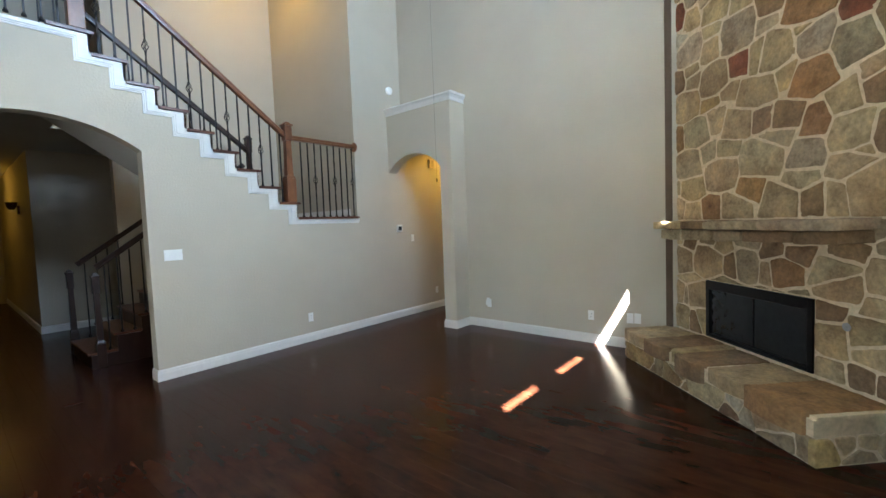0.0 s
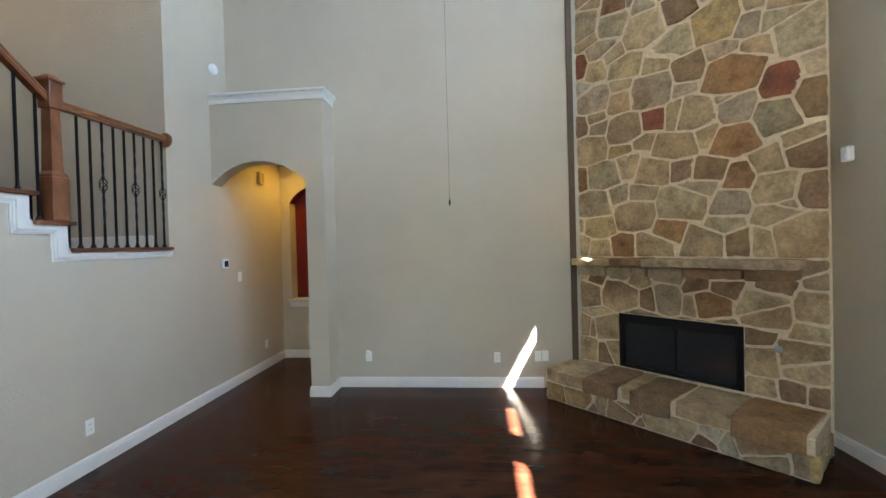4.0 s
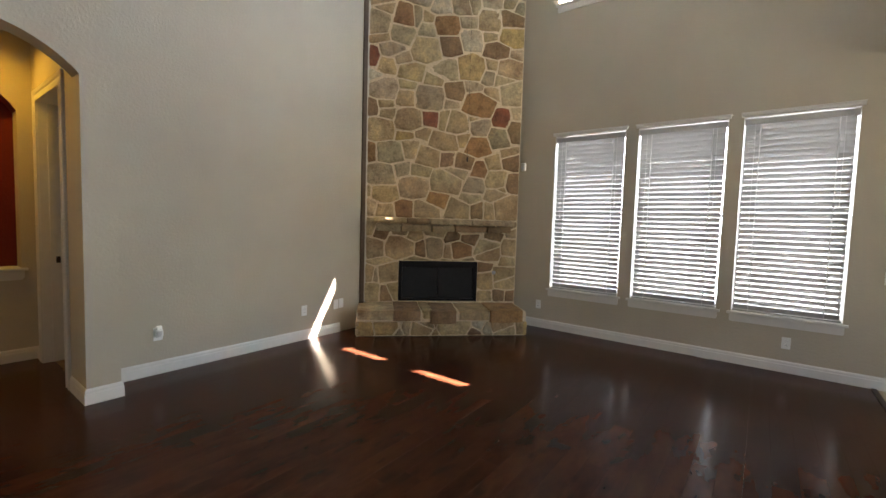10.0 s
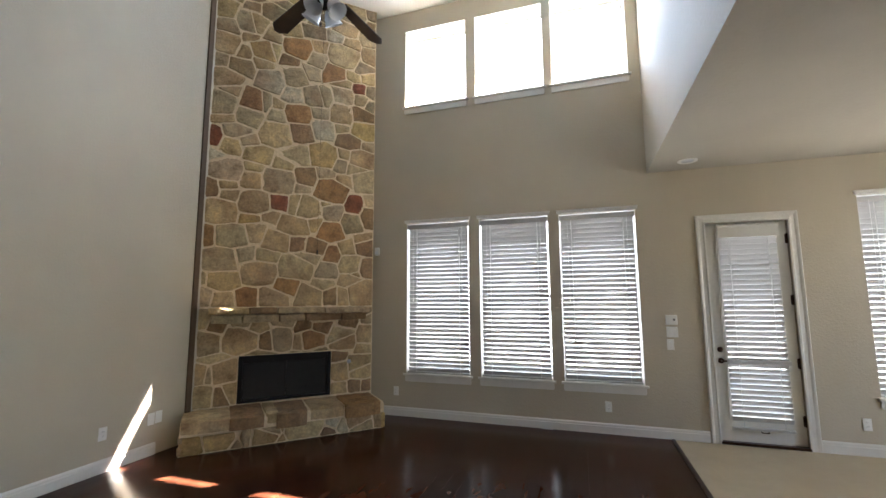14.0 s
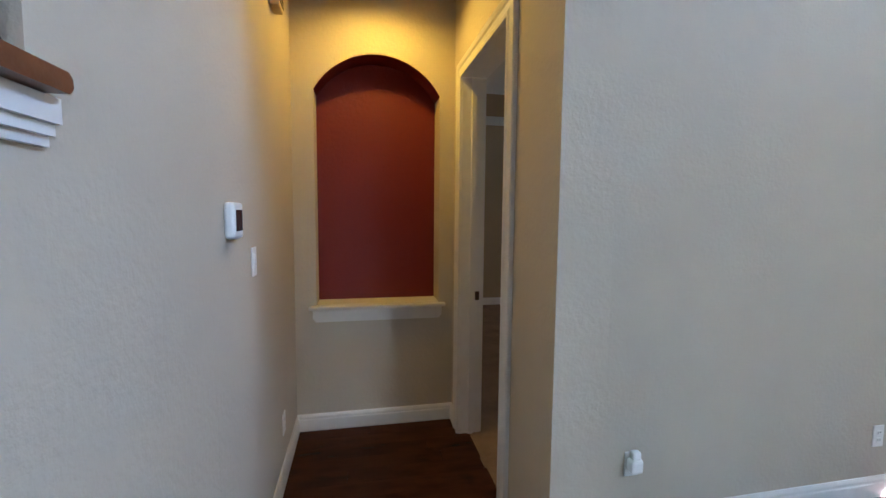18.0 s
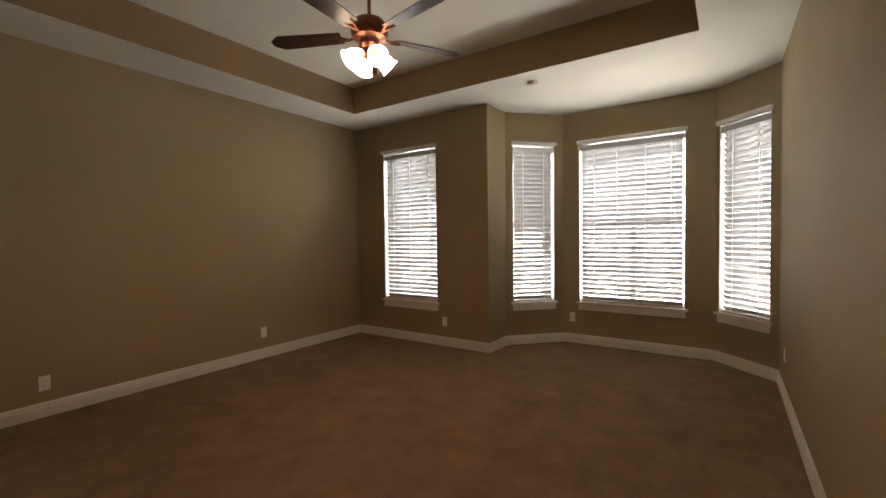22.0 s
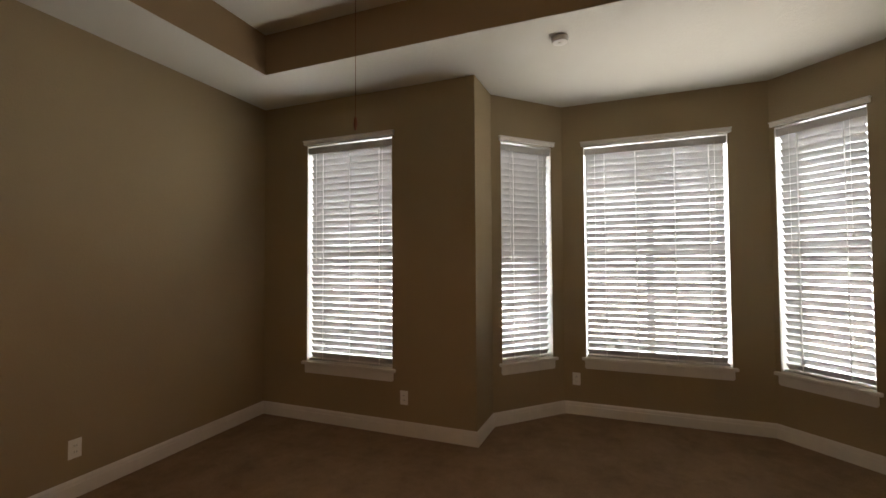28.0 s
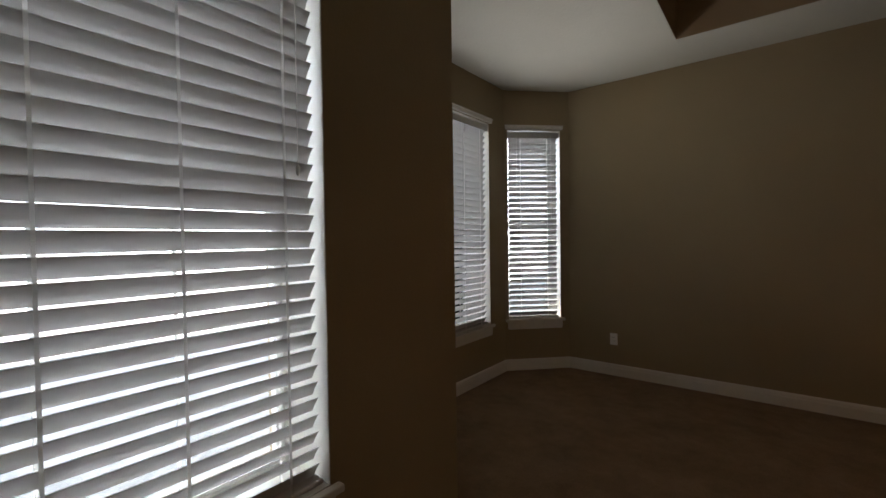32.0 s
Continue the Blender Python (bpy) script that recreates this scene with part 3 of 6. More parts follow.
wall("wall_upper_far", "painted wall of the upper hall", local(-4.4, -1.0, -90), 4.2, 3.15, CEIL, 0.14, [], WALL)
wall("wall_upper_south", "painted wall of the upper hall", local(-4.4, -5.0, 0), 4.4, 3.15, CEIL, 0.14, [], WALL)
wall("wall_upper_north", "painted wall of the upper hall", local(-2.35, -1.15, 180), 2.2, 2.95, CEIL, 0.14, [], WALL)
# its window is unseen, added to let light reach the fireplace wall
wall("wall_south", "plain painted wall that closes the nook, with an added unseen window", local(-0.2, -9.7, 0), 6.1, 0, 3.25, 0.18, [(3.2, 5.1, 0.56, 2.6)], WALL)
wall("wall_hall_north", "painted wall that closes the hall", local(-2.36, -1.0, 180), 3.3, 0, 2.95, 0.14, [], WALL)
# roof edge outside the high windows
slab("roof_eave", "painted roof eave above the high windows", (6.1, -9.7, 6.02), (6.53, 0.5, 6.2), TRIM)
slab("roof_slab", "roof over the house", (-10.2, -9.9, 6.2), (6.53, 0.5, 6.3), MORTAR)
# unseen roofs added outside, deep enough to keep sun off the bedroom blinds
slab("roof_bedroom", "unseen bedroom roof, its eave deepened to shade the blinds", (1.0, 2.9, 3.45), (8.2, 6.5, 3.55), TRIM)
slab("roof_bay_eave", "unseen slab added to shade the bay blinds from the side", (6.12, -1.35, 3.45), (8.2, 0.2, 3.55), TRIM)
slab("roof_bay", "unseen bay roof, deepened to shade the blinds", (1.0, 0.2, 3.45), (8.2, 2.9, 3.55), TRIM)
# added sun block for the low living room windows, out of view
slab("roof_lower_eave", "unseen low eave added to keep sun off the living room blinds", (6.12, -5.1, 3.3), (7.75, 0.2, 3.42), TRIM)
# unseen too: blocks the sun from the added south window
slab("roof_south_eave", "unseen eave added to keep sun out of the south window", (-0.4, -12.2, 3.3), (8.4, -9.9, 3.42), TRIM)
# added slab out of view, blocks light leaking round the front door
slab("wall_porch", "dark slab added behind the front door to stop light leaks", (-10.06, -5.9, 0.0), (-9.98, -4.1, 2.7), DARKWOOD)
# another unseen sun block, over the door and nook window
slab("roof_patio", "unseen slab added to shade the door and nook blinds", (6.12, -9.7, 3.3), (8.4, -5.1, 3.42), TRIM)

# ---------------------------------------------------------------- window light
for i, (a, b) in enumerate(WY):
    daylight("sky_light_high", MW, sum(CY[i]) / 2 + 9.7, (CZ0 + CZ1) / 2, b - a, CZ1 - CZ0, 2.1, DAY, -0.42, 0, 160)
    daylight("sky_light_low", MW, (a + b) / 2 + 9.7, WZ1 - 0.75, 0.84, 0.16, (0.03, 0.045, 0.05)[i], GLOW, 0.06, 32, 112)
daylight("sky_light_nook", MW, (NY[0] + NY[1]) / 2 + 9.7, WZ1 - 0.6, 0.85, 0.5, 0.17, NOOKDAY, 0.07, 6, 160)
daylight("sky_light_door", MW, (DY[0] + DY[1]) / 2 + 9.7, 1.5, 0.55, 0.6, 0.11, NOOKDAY, 0.10, 6, 160)
# lamp of the added south window, brightens the lower fireplace wall
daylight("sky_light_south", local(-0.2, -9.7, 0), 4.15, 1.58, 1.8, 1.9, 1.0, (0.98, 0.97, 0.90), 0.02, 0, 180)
daylight("sky_light_bedroom", MB1, (B1[0] + B1[1]) / 2 - 2.88, BWZ1 - 0.8, 0.84, 0.16, 0.050, HAZE, 0.06, 28, 120)
daylight("sky_light_bay_north", M2, 0.415, BWZ1 - 0.8, 0.50, 0.16, 0.025, HAZE, 0.06, 28, 120)
daylight("sky_light_bay", M3, 0.885, BWZ1 - 0.8, 1.12, 0.16, 0.10, HAZE, 0.06, 28, 120)
daylight("sky_light_bay_south", M4, 0.385, BWZ1 - 0.8, 0.50, 0.16, 0.06, HAZE, 0.06, 28, 120)
lamp("alcove_can_light", "SPOT", 1.0, WARM, look((0.56, 0.86, 2.97), (0.56, 0.86, 0)), radius=0.05, cone=radians(160))
lamp("stairwell_light", "POINT", 0.57, WARM, pose(-1.2, -1.9, 5.5), radius=0.15)
lamp("hall_light", "POINT", 0.2, WARM, pose(-7.2, -4.85, 2.6), radius=0.12)
lamp("bedroom_fan_light", "SPOT", 0.26, (1.0, 0.60, 0.36), pose(3.45, 2.62, 2.36), radius=0.08, cone=radians(172))

# ---------------------------------------------------------------- outside
def backdrop_mat():
    m, nt, b = mat_new("bright_hazy_distance")
    v = coords(nt)
    n = noise_tex(nt, v, 0.55, 5, 0.6)
    sep = nt.nodes.new("ShaderNodeSeparateXYZ")
    nt.links.new(v, sep.inputs[0])
    mr = nt.nodes.new("ShaderNodeMapRange")
    mr.inputs["From Min"].default_value, mr.inputs["From Max"].default_value = 0.5, 3.2
    nt.links.new(sep.outputs["Z"], mr.inputs["Value"])
    low = ramp(nt, n, [(0.36, (0.9, 0.86, 0.82)), (0.5, (1.7, 1.68, 1.62)), (0.62, (2.4, 2.4, 2.4))])
    col = mix(nt, mr.outputs[0], low, (2.6, 2.7, 2.8))
    e = nt.nodes.new("ShaderNodeEmission")
    nt.links.new(col, e.inputs["Color"])
    e.inputs["Strength"].default_value = 0.12
    nt.links.new(e.outputs[0], nt.nodes["Material Output"].inputs["Surface"])
    return m


BACKDROP = backdrop_mat()
bm = bm_new()
vs = [bm.verts.new(p) for p in ((13, -40, -0.3), (13, 30, -0.3), (13, 30, 12.5), (13, -40, 12.5))]
bm.faces.new(vs)
solid("backdrop", bm, BACKDROP, "bright overexposed sky and hazy garden distance", kind="structure")


# ---------------------------------------------------------------- windows and blinds
def window_unit(name, m, u0, u1, z0, z1, thick, meeting=True, proud=0.035, sill_over=0.035, apron=True, mull=False):
    w = thing(name, "white vinyl window set in a deep painted reveal", "window")
    tagged(w, kind="structure")
    d0, d1 = -thick + 0.05, -thick + 0.12
    f = 0.018
    bm = bm_new()
    for lo, hi in (((u0, d0, z0), (u0 + f, d1, z1)), ((u1 - f, d0, z0), (u1, d1, z1)), ((u0 + f, d0, z0), (u1 - f, d1, z0 + f)), ((u0 + f, d0, z1 - f), (u1 - f, d1, z1))):
        box(bm, lo, hi, m)
    part("window_frame", bm, ALUM, w)
    rows = [(z0 + f, z1 - f)]
    if meeting:
        zm = (z0 + z1) / 2
        bm = bm_new()
        box(bm, (u0 + f, d0 + 0.01, zm - 0.016), (u1 - f, d1 - 0.005, zm + 0.016), m, 0.004)
        part("meeting_rail", bm, ALUM, w)
        rows = [(z0 + f, zm - 0.016), (zm + 0.016, z1 - f)]
    cols = [(u0 + f, u1 - f)]
    if mull:
        um = (u0 + u1) / 2
        bm = bm_new()
        box(bm, (um - 0.035, d0, z0 + f), (um + 0.035, d1 - 0.003, z1 - f), m, 0.004)
        part("mullion", bm, ALUM, w)
        cols = [(u0 + f, um - 0.035), (um + 0.035, u1 - f)]
    for za, zb in rows:
        for ua, ub in cols:
            bm = bm_new()
            box(bm, (ua, d0 + 0.03, za), (ub, d0 + 0.036, zb), m)
            p = part("pane", bm, GLASS, w)
            p.visible_shadow = False
    bm = bm_new()
    box(bm, (u0 - sill_over, 0.0, z0 - 0.026), (u1 + sill_over, proud, z0 + 0.002), m, 0.006)
    box(bm, (u0 + 0.001, -thick + 0.12, z0 + 0.001), (u1 - 0.001, 0.0, z0 + 0.004), m)
    part("window_sill", bm, TRIM, w)
    if meeting:
        bm = bm_new()
        for lo, hi in (((u0 + 0.0005, -thick + 0.12, z0 + 0.004), (u0 + 0.004, -0.002, z1 - 0.004)), ((u1 - 0.004, -thick + 0.12, z0 + 0.004), (u1 - 0.0005, -0.002, z1 - 0.004)), ((u0 + 0.0005, -thick + 0.12, z1 - 0.004), (u1 - 0.0005, -0.002, z1 - 0.0005))):
            box(bm, lo, hi, m)
        part("jamb_liner", bm, TRIM, w, "white painted window jamb")
    if apron:
        bm = bm_new()
        prism(bm, [(u0 - 0.01, z0 - 0.027), (u1 + 0.01, z0 - 0.027), (u1 + 0.01, z0 - 0.09), (u1, z0 - 0.105), (u0, z0 - 0.105), (u0 - 0.01, z0 - 0.09)], 0.0, 0.014, m)
        part("apron", bm, TRIM, w)
    return w


SLATS = {}


def slat_mesh(width):
    key = round(width, 3)
    if key not in SLATS:
        bm = bm_new()
        n, half, th = 6, 0.0315, 0.0014
        top = [(half * (2 * i / n - 1), 0.003 * (1 - (2 * i / n - 1) ** 2)) for i in range(n + 1)]
        ring = [(x, z + th) for x, z in top] + [(x, z - th) for x, z in reversed(top)]
        a = [bm.verts.new((-width / 2, x, z)) for x, z in ring]
        b = [bm.verts.new((width / 2, x, z)) for x, z in ring]
        k = len(ring)
        for i in range(k):
            bm.faces.new((a[i], a[(i + 1) % k], b[(i + 1) % k], b[i]))
        bm.faces.new(a[::-1])
        bm.faces.new(b)
        SLATS[key] = mesh_of("slat", bm, SLAT, True)
    return SLATS[key]


def blinds(m, u0, u1, z0, z1, label, tilt=42, cords=2, wand=True, group="window blinds", closed_top=0, inset=0.05):
    th = thing("window_blinds", label, "blinds", group=group)
    wd, um = u1 - u0 - 0.046, (u0 + u1) / 2
    bm = bm_new()
    box(bm, (u0 + 0.008, -0.020, z1 - 0.082), (u1 - 0.008, -0.010, z1 - 0.018), m, 0.004)
    box(bm, (u0 + 0.008, -0.020, z1 - 0.028), (u1 - 0.008, -0.006, z1 - 0.018), m, 0.003)
    part("headrail_cover", bm, SLAT, th)
    bm = bm_new()
    box(bm, (u0 - 0.022, 0.001, z1 + 0.002), (u1 + 0.022, 0.030, z1 + 0.034), m, 0.005)
    box(bm, (u0 - 0.027, 0.001, z1 + 0.034), (u1 + 0.027, 0.036, z1 + 0.044), m, 0.003)
    part("valance", bm, TRIM, th)
    bm = bm_new()
    box(bm, (u0 + 0.02, -inset - 0.025, z1 - 0.062), (u1 - 0.02, -inset + 0.022, z1 - 0.020), m)
    part("headrail", bm, ALUM, th)
    pitch = 0.0565
    top, low = z1 - 0.098, z0 + 0.05
    n = int((top - low) / pitch) + 1
    me = slat_mesh(wd)
    for i in range(n):
        z = top - i * (top - low) / (n - 1)
        s = new("slat", me)
        s.parent = th
        a = 66 if i < closed_top else tilt + max(0, 1 - (i - closed_top) / 14) * (16 if closed_top else 0) + random.uniform(-1.5, 1.5)
        s.matrix_basis = m @ Matrix.Translation((um + random.uniform(-0.002, 0.002), -inset, z)) @ Matrix.Rotation(radians(a), 4, "X") @ Matrix.Rotation(radians(random.uniform(-0.15, 0.15)), 4, "Y")
    bm = bm_new()
    box(bm, (u0 + 0.012, -inset - 0.03, z0 + 0.006), (u1 - 0.012, -inset + 0.03, z0 + 0.024), m, 0.006)
    part("bottom_rail", bm, SLAT, th)
    spots = {2: [0.14, wd - 0.10], 3: [0.14, wd * 0.52, wd - 0.12], 4: [0.14, wd * 0.36, wd * 0.64, wd - 0.14]}[cords]
    for c in spots:
        bm = bm_new()
        for w in (-inset - 0.031, -inset + 0.031):
            box(bm, (u0 + c - 0.0042, w - 0.0008, z0 + 0.02), (u0 + c + 0.0042, w + 0.0008, z1 - 0.045), m)
        part("ladder_tape", bm, CORD, th)
    if wand:
        for c, drop in ((0.10, 0.9), (wd - 0.055, 1.05)):
            bm = bm_new()
            p0, p1 = m @ Vector((u0 + c, -inset + 0.045, z1 - 0.06)), m @ Vector((u0 + c, -inset + 0.045, z1 - drop))
            tube(bm, [p0, p1], 0.0016, 5)
            cord = part("lift_cord", bm, CORD, th)
            bm = bm_new()
            lathe(bm, [(0.002, 0.0), (0.006, 0.006), (0.007, 0.03), (0.003, 0.036)], 8, Matrix.Translation(p1 - Vector((0, 0, 0.034))))
            part("tassel", bm, PLATE, cord, "small plastic cord tassel", True)
    return th


for i, (a, b) in enumerate(WY):
    window_unit("window_%d" % (i + 1), MW, a + 9.7, b + 9.7, WZ0, WZ1, T)
    blinds(MW, a + 9.7, b + 9.7, WZ0, WZ1, "white faux-wood blinds tilted half shut in a living room window", tilt=53)
    window_unit("window_%d" % (i + 4), MW, CY[i][0] + 9.7, CY[i][1] + 9.7, CZ0, CZ1, T, meeting=False)
window_unit("window_7", MW, NY[0] + 9.7, NY[1] + 9.7, WZ0, WZ1, T)
blinds(MW, NY[0] + 9.7, NY[1] + 9.7, WZ0, WZ1, "white faux-wood blinds tilted half shut in the nook window", tilt=53)
# the added window behind the viewpoint, never in view
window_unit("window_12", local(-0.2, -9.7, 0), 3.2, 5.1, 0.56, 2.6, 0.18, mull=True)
window_unit("window_8", MB1, B1[0] - 2.88, B1[1] - 2.88, BWZ0, BWZ1, T)
blinds(MB1, B1[0] - 2.88, B1[1] - 2.88, BWZ0, BWZ1, "white faux-wood blinds in the single bedroom window", tilt=56, cords=3)
window_unit("window_9", M2, 0.13, 0.70, BWZ0, BWZ1, T)
blinds(M2, 0.13, 0.70, BWZ0, BWZ1, "narrow white blinds with the upper slats shut", tilt=49, closed_top=15)
window_unit("window_10", M3, 0.295, 1.475, BWZ0, BWZ1, T, mull=True)
blinds(M3, 0.295, 1.475, BWZ0, BWZ1, "wide white faux-wood blinds in the bay window", tilt=53, cords=4)
window_unit("window_11", M4, 0.095, 0.675, BWZ0, BWZ1, T)
blinds(M4, 0.095, 0.675, BWZ0, BWZ1, "narrow white faux-wood blinds tilted half open in the bay", tilt=49)


# ---------------------------------------------------------------- trim: baseboards, cap, casings
baseboard([(5.70, -5.455), (5.70, -1.28)], TRIM)
baseboard([(5.70, -9.7), (5.70, -6.435)], TRIM)
baseboard([(3.66, 0.0), (1.30, 0.0), (1.30, -0.325), (1.09, -0.325), (1.09, 0.08)], TRIM)
baseboard([(1.09, 1.135), (1.09, 1.28), (0.0, 1.28), (0.0, -3.69), (-0.16, -3.69)], TRIM)
baseboard([(-0.16, -5.28), (0.0, -5.28), (0.0, -9.7)], TRIM)
baseboard([(1.23, 0.13), (6.21, 0.12), (6.71, 0.625), (6.71, 2.30), (6.14, 2.86), (5.70, 2.88), (5.70, 5.03), (1.23, 5.03), (1.23, 1.14)], TRIM, profile=BASE, z=-0.012)
baseboard([(0.0 - 0.16, -1.0), (-2.22, -1.0)], TRIM, z=LAND)
baseboard([(-4.25, -2.95), (-4.25, -4.10), (-9.75, -4.10)], TRIM)

CAP = ((0, 0), (0.014, 0), (0.014, 0.045), (0.022, 0.055), (0.03, 0.075), (0.045, 0.085), (0.045, 0.105), (0, 0.105))
baseboard([(1.30, 0.0), (1.30, -0.325), (0.0, -0.325)], TRIM, "white moulded cap along the ledge above the arch", CAP, 3.275, "trim_ledge_cap")
slab("trim_ledge_top", "white painted top board of the arch ledge", (0.0, -0.343, 3.38), (1.343, 0.0, 3.394), TRIM)
# liner under the niche arch, red like its back to darken the shaded soffit
bm = bm_new()
for i in range(24):
    ua, ub = (NX[0] + 0.002 + (NX[1] - NX[0] - 0.004) * k / 24 for k in (i, i + 1))
    za, zb = arc_z(ua, NX[0], NX[1], 2.315, 2.565) - 0.004, arc_z(ub, NX[0], NX[1], 2.315, 2.565) - 0.004
    bm.faces.new([bm.verts.new(p) for p in ((ua, 1.284, za), (ub, 1.284, zb), (ub, 1.48, zb), (ua, 1.48, za))])
    bm.faces.new([bm.verts.new(p) for p in ((ua, 1.284, za + 0.003), (ua, 1.48, za + 0.003), (ub, 1.48, zb + 0.003), (ub, 1.284, zb + 0.003))])
    bm.faces.new([bm.verts.new(p) for p in ((ua, 1.284, za), (ua, 1.284, za + 0.003), (ub, 1.284, zb + 0.003), (ub, 1.284, zb))])
bmesh.ops.remove_doubles(bm, verts=bm.verts, dist=0.0001)
solid("trim_niche_top", bm, RED, "deep red liner under the niche arch, standing in for shade", kind="structure")
# niche stool and apron
bm = bm_new()
box(bm, (0.092, 1.235, 0.852), (1.028, 1.28, 0.876), None, 0.006)
box(bm, (NX[0] + 0.001, 1.28, 0.874), (NX[1] - 0.001, 1.48, 0.879))
solid("trim_niche_sill", bm, TRIM, "cream painted sill of the arched niche", kind="structure")
bm = bm_new()
prism(bm, [(0.115, 0.85), (1.005, 0.85), (1.005, 0.79), (0.985, 0.765), (0.135, 0.765), (0.115, 0.79)], -0.016, 0.0, Matrix.Translation((0, 1.28, 0)))
solid("trim_niche_apron", bm, TRIM, "cream painted moulding under the niche sill", kind="structure")


def casing(m, u0, u1, ztop, name="trim_door_casing", width=0.095, label="white moulded door casing"):
    """Mitred trim round a door opening, on the room face of a wall."""
    prof = ((0, 0.0), (0.0, 0.018), (0.018, 0.02), (0.028, 0.014), (0.06, 0.012), (0.07, 0.018), (width - 0.006, 0.022), (width, 0.016), (width, 0.0))
    rings = []
    for u, z, du, dz in ((u0, 0, -1, 0), (u0, ztop, -1, 1), (u1, ztop, 1, 1), (u1, 0, 1, 0)):
        rings.append([m @ Vector((u + du * x, w, z + dz * x)) for x, w in prof])
    bm = bm_new()
    rs = [[bm.verts.new(c) for c in r] for r in rings]
    n = len(prof)
    for a, b in zip(rs, rs[1:]):
        for i in range(n):
            bm.faces.new((a[i], a[(i + 1) % n], b[(i + 1) % n], b[i]))
    bm.faces.new(rs[0][::-1])
    bm.faces.new(rs[-1])
    return solid(name, bm, TRIM, label, kind="structure")


# bedroom doorway
MD = local(1.09, 0.0, 90)
casing(MD, DBY[0] + 0.012, DBY[1] - 0.012, 2.385, width=0.104)
MDB = local(1.23, 0.0, -90)
casing(MDB, -DBY[1] + 0.012, -DBY[0] - 0.012, 2.385, width=0.09)
jamb = thing("door_jamb", "white painted door jamb with a bronze strike plate", "door frame")
tagged(jamb, kind="structure")
bm = bm_new()
for lo, hi in (((DBY[0], -0.142, 0), (DBY[0] + 0.018, 0.003, 2.40)), ((DBY[1] - 0.018, -0.142, 0), (DBY[1], 0.003, 2.40)), ((DBY[0] + 0.018, -0.142, 2.382), (DBY[1] - 0.018, 0.003, 2.40)),
               ((DBY[0] + 0.018, -0.095, 0), (DBY[0] + 0.03, -0.06, 2.382)), ((DBY[1] - 0.03, -0.095, 0), (DBY[1] - 0.018, -0.06, 2.382))):
    box(bm, lo, hi, MD)
part("jamb_board", bm, TRIM, jamb)
bm = bm_new()
box(bm, (DBY[1] - 0.021, -0.128, 0.93), (DBY[1] - 0.0175, -0.098, 0.99), MD, 0.001)
part("strike_plate", bm, BRONZE, jamb, "dark bronze strike plate")
for z in (0.25, 0.95, 1.62, 2.15):
    bm = bm_new()
    box(bm, (DBY[0] + 0.0175, -0.138, z - 0.05), (DBY[0] + 0.021, -0.098, z + 0.05), MD, 0.001)
    lathe(bm, [(0.007, -0.052), (0.007, 0.052)], 10, MD @ Matrix.Translation((DBY[0] + 0.024, -0.146, z)))
    part("hinge", bm, BRONZE, jamb, "oiled bronze door hinge")


def panel_door(name, label, m, width, height, material, knob_u, panels):
    d = thing(name, label, "door")
    bm = bm_new()
    box(bm, (0, 0, 0.012), (width, 0.035, height), m, 0.002)
    leaf = part("door_leaf", bm, material, d)
    for u0, u1, z0, z1 in panels:
        for w, s in ((0.035, 1), (0.0, -1)):
            bm = bm_new()
            prism(bm, [(u0, z0), (u1, z0), (u1, z1), (u0, z1)], w, w + s * 0.004, m)
            prism(bm, [(u0 + 0.035, z0 + 0.035), (u1 - 0.035, z0 + 0.035), (u1 - 0.035, z1 - 0.035), (u0 + 0.035, z1 - 0.035)], w, w + s * 0.010, m)
            part("door_panel", bm, material, leaf)
    for w, s in ((0.035, 1), (0.0, -1)):
        bm = bm_new()
        lathe(bm, [(0.028, 0.0), (0.028, 0.006), (0.010, 0.012), (0.010, 0.035), (0.024, 0.045), (0.027, 0.06), (0.018, 0.07)], 16,
              m @ Matrix.Translation((knob_u, w, 0.95)) @ Matrix.Rotation(radians(-90 * s), 4, "X"))
        part("door_knob", bm, BRONZE, d, "oiled bronze door knob", True)
    return d


panel_door("door_1", "white panel door standing open against the bedroom wall", local(1.245, 0.168, 0), 0.77, 2.38, TRIM, 0.70,
           ((0.11, 0.66, 0.2, 0.85), (0.11, 0.66, 1.0, 2.22)))
# front door at the end of the foyer
panel_door("door_2", "dark stained wooden front door, closed", local(-9.80, -4.47, -90), 1.03, 2.36, DARKWOOD, 0.95,
           ((0.14, 0.47, 0.25, 1.0), (0.56, 0.89, 0.25, 1.0), (0.14, 0.47, 1.15, 2.15), (0.56, 0.89, 1.15, 2.15)))
casing(local(-9.75, -3.9, -90), 0.56, 1.59, 2.37)

# patio door with its own blinds
casing(MW, DY[0] + 9.7 + 0.008, DY[1] + 9.7 - 0.008, 2.38)
pd = thing("door_3", "white full-lite patio door with blinds, closed", "door")
u0, u1 = DY[0] + 9.7 + 0.012, DY[1] + 9.7 - 0.012
bm = bm_new()
for lo, hi in (((u0, -0.075, 0.03), (u0 + 0.11, -0.03, 2.37)), ((u1 - 0.11, -0.075, 0.03), (u1, -0.03, 2.37)), ((u0 + 0.11, -0.075, 0.03), (u1 - 0.11, -0.03, 0.27)), ((u0 + 0.11, -0.075, 2.26), (u1 - 0.11, -0.03, 2.37))):
    box(bm, lo, hi, MW, 0.002)
part("door_leaf", bm, TRIM, pd)
bm = bm_new()
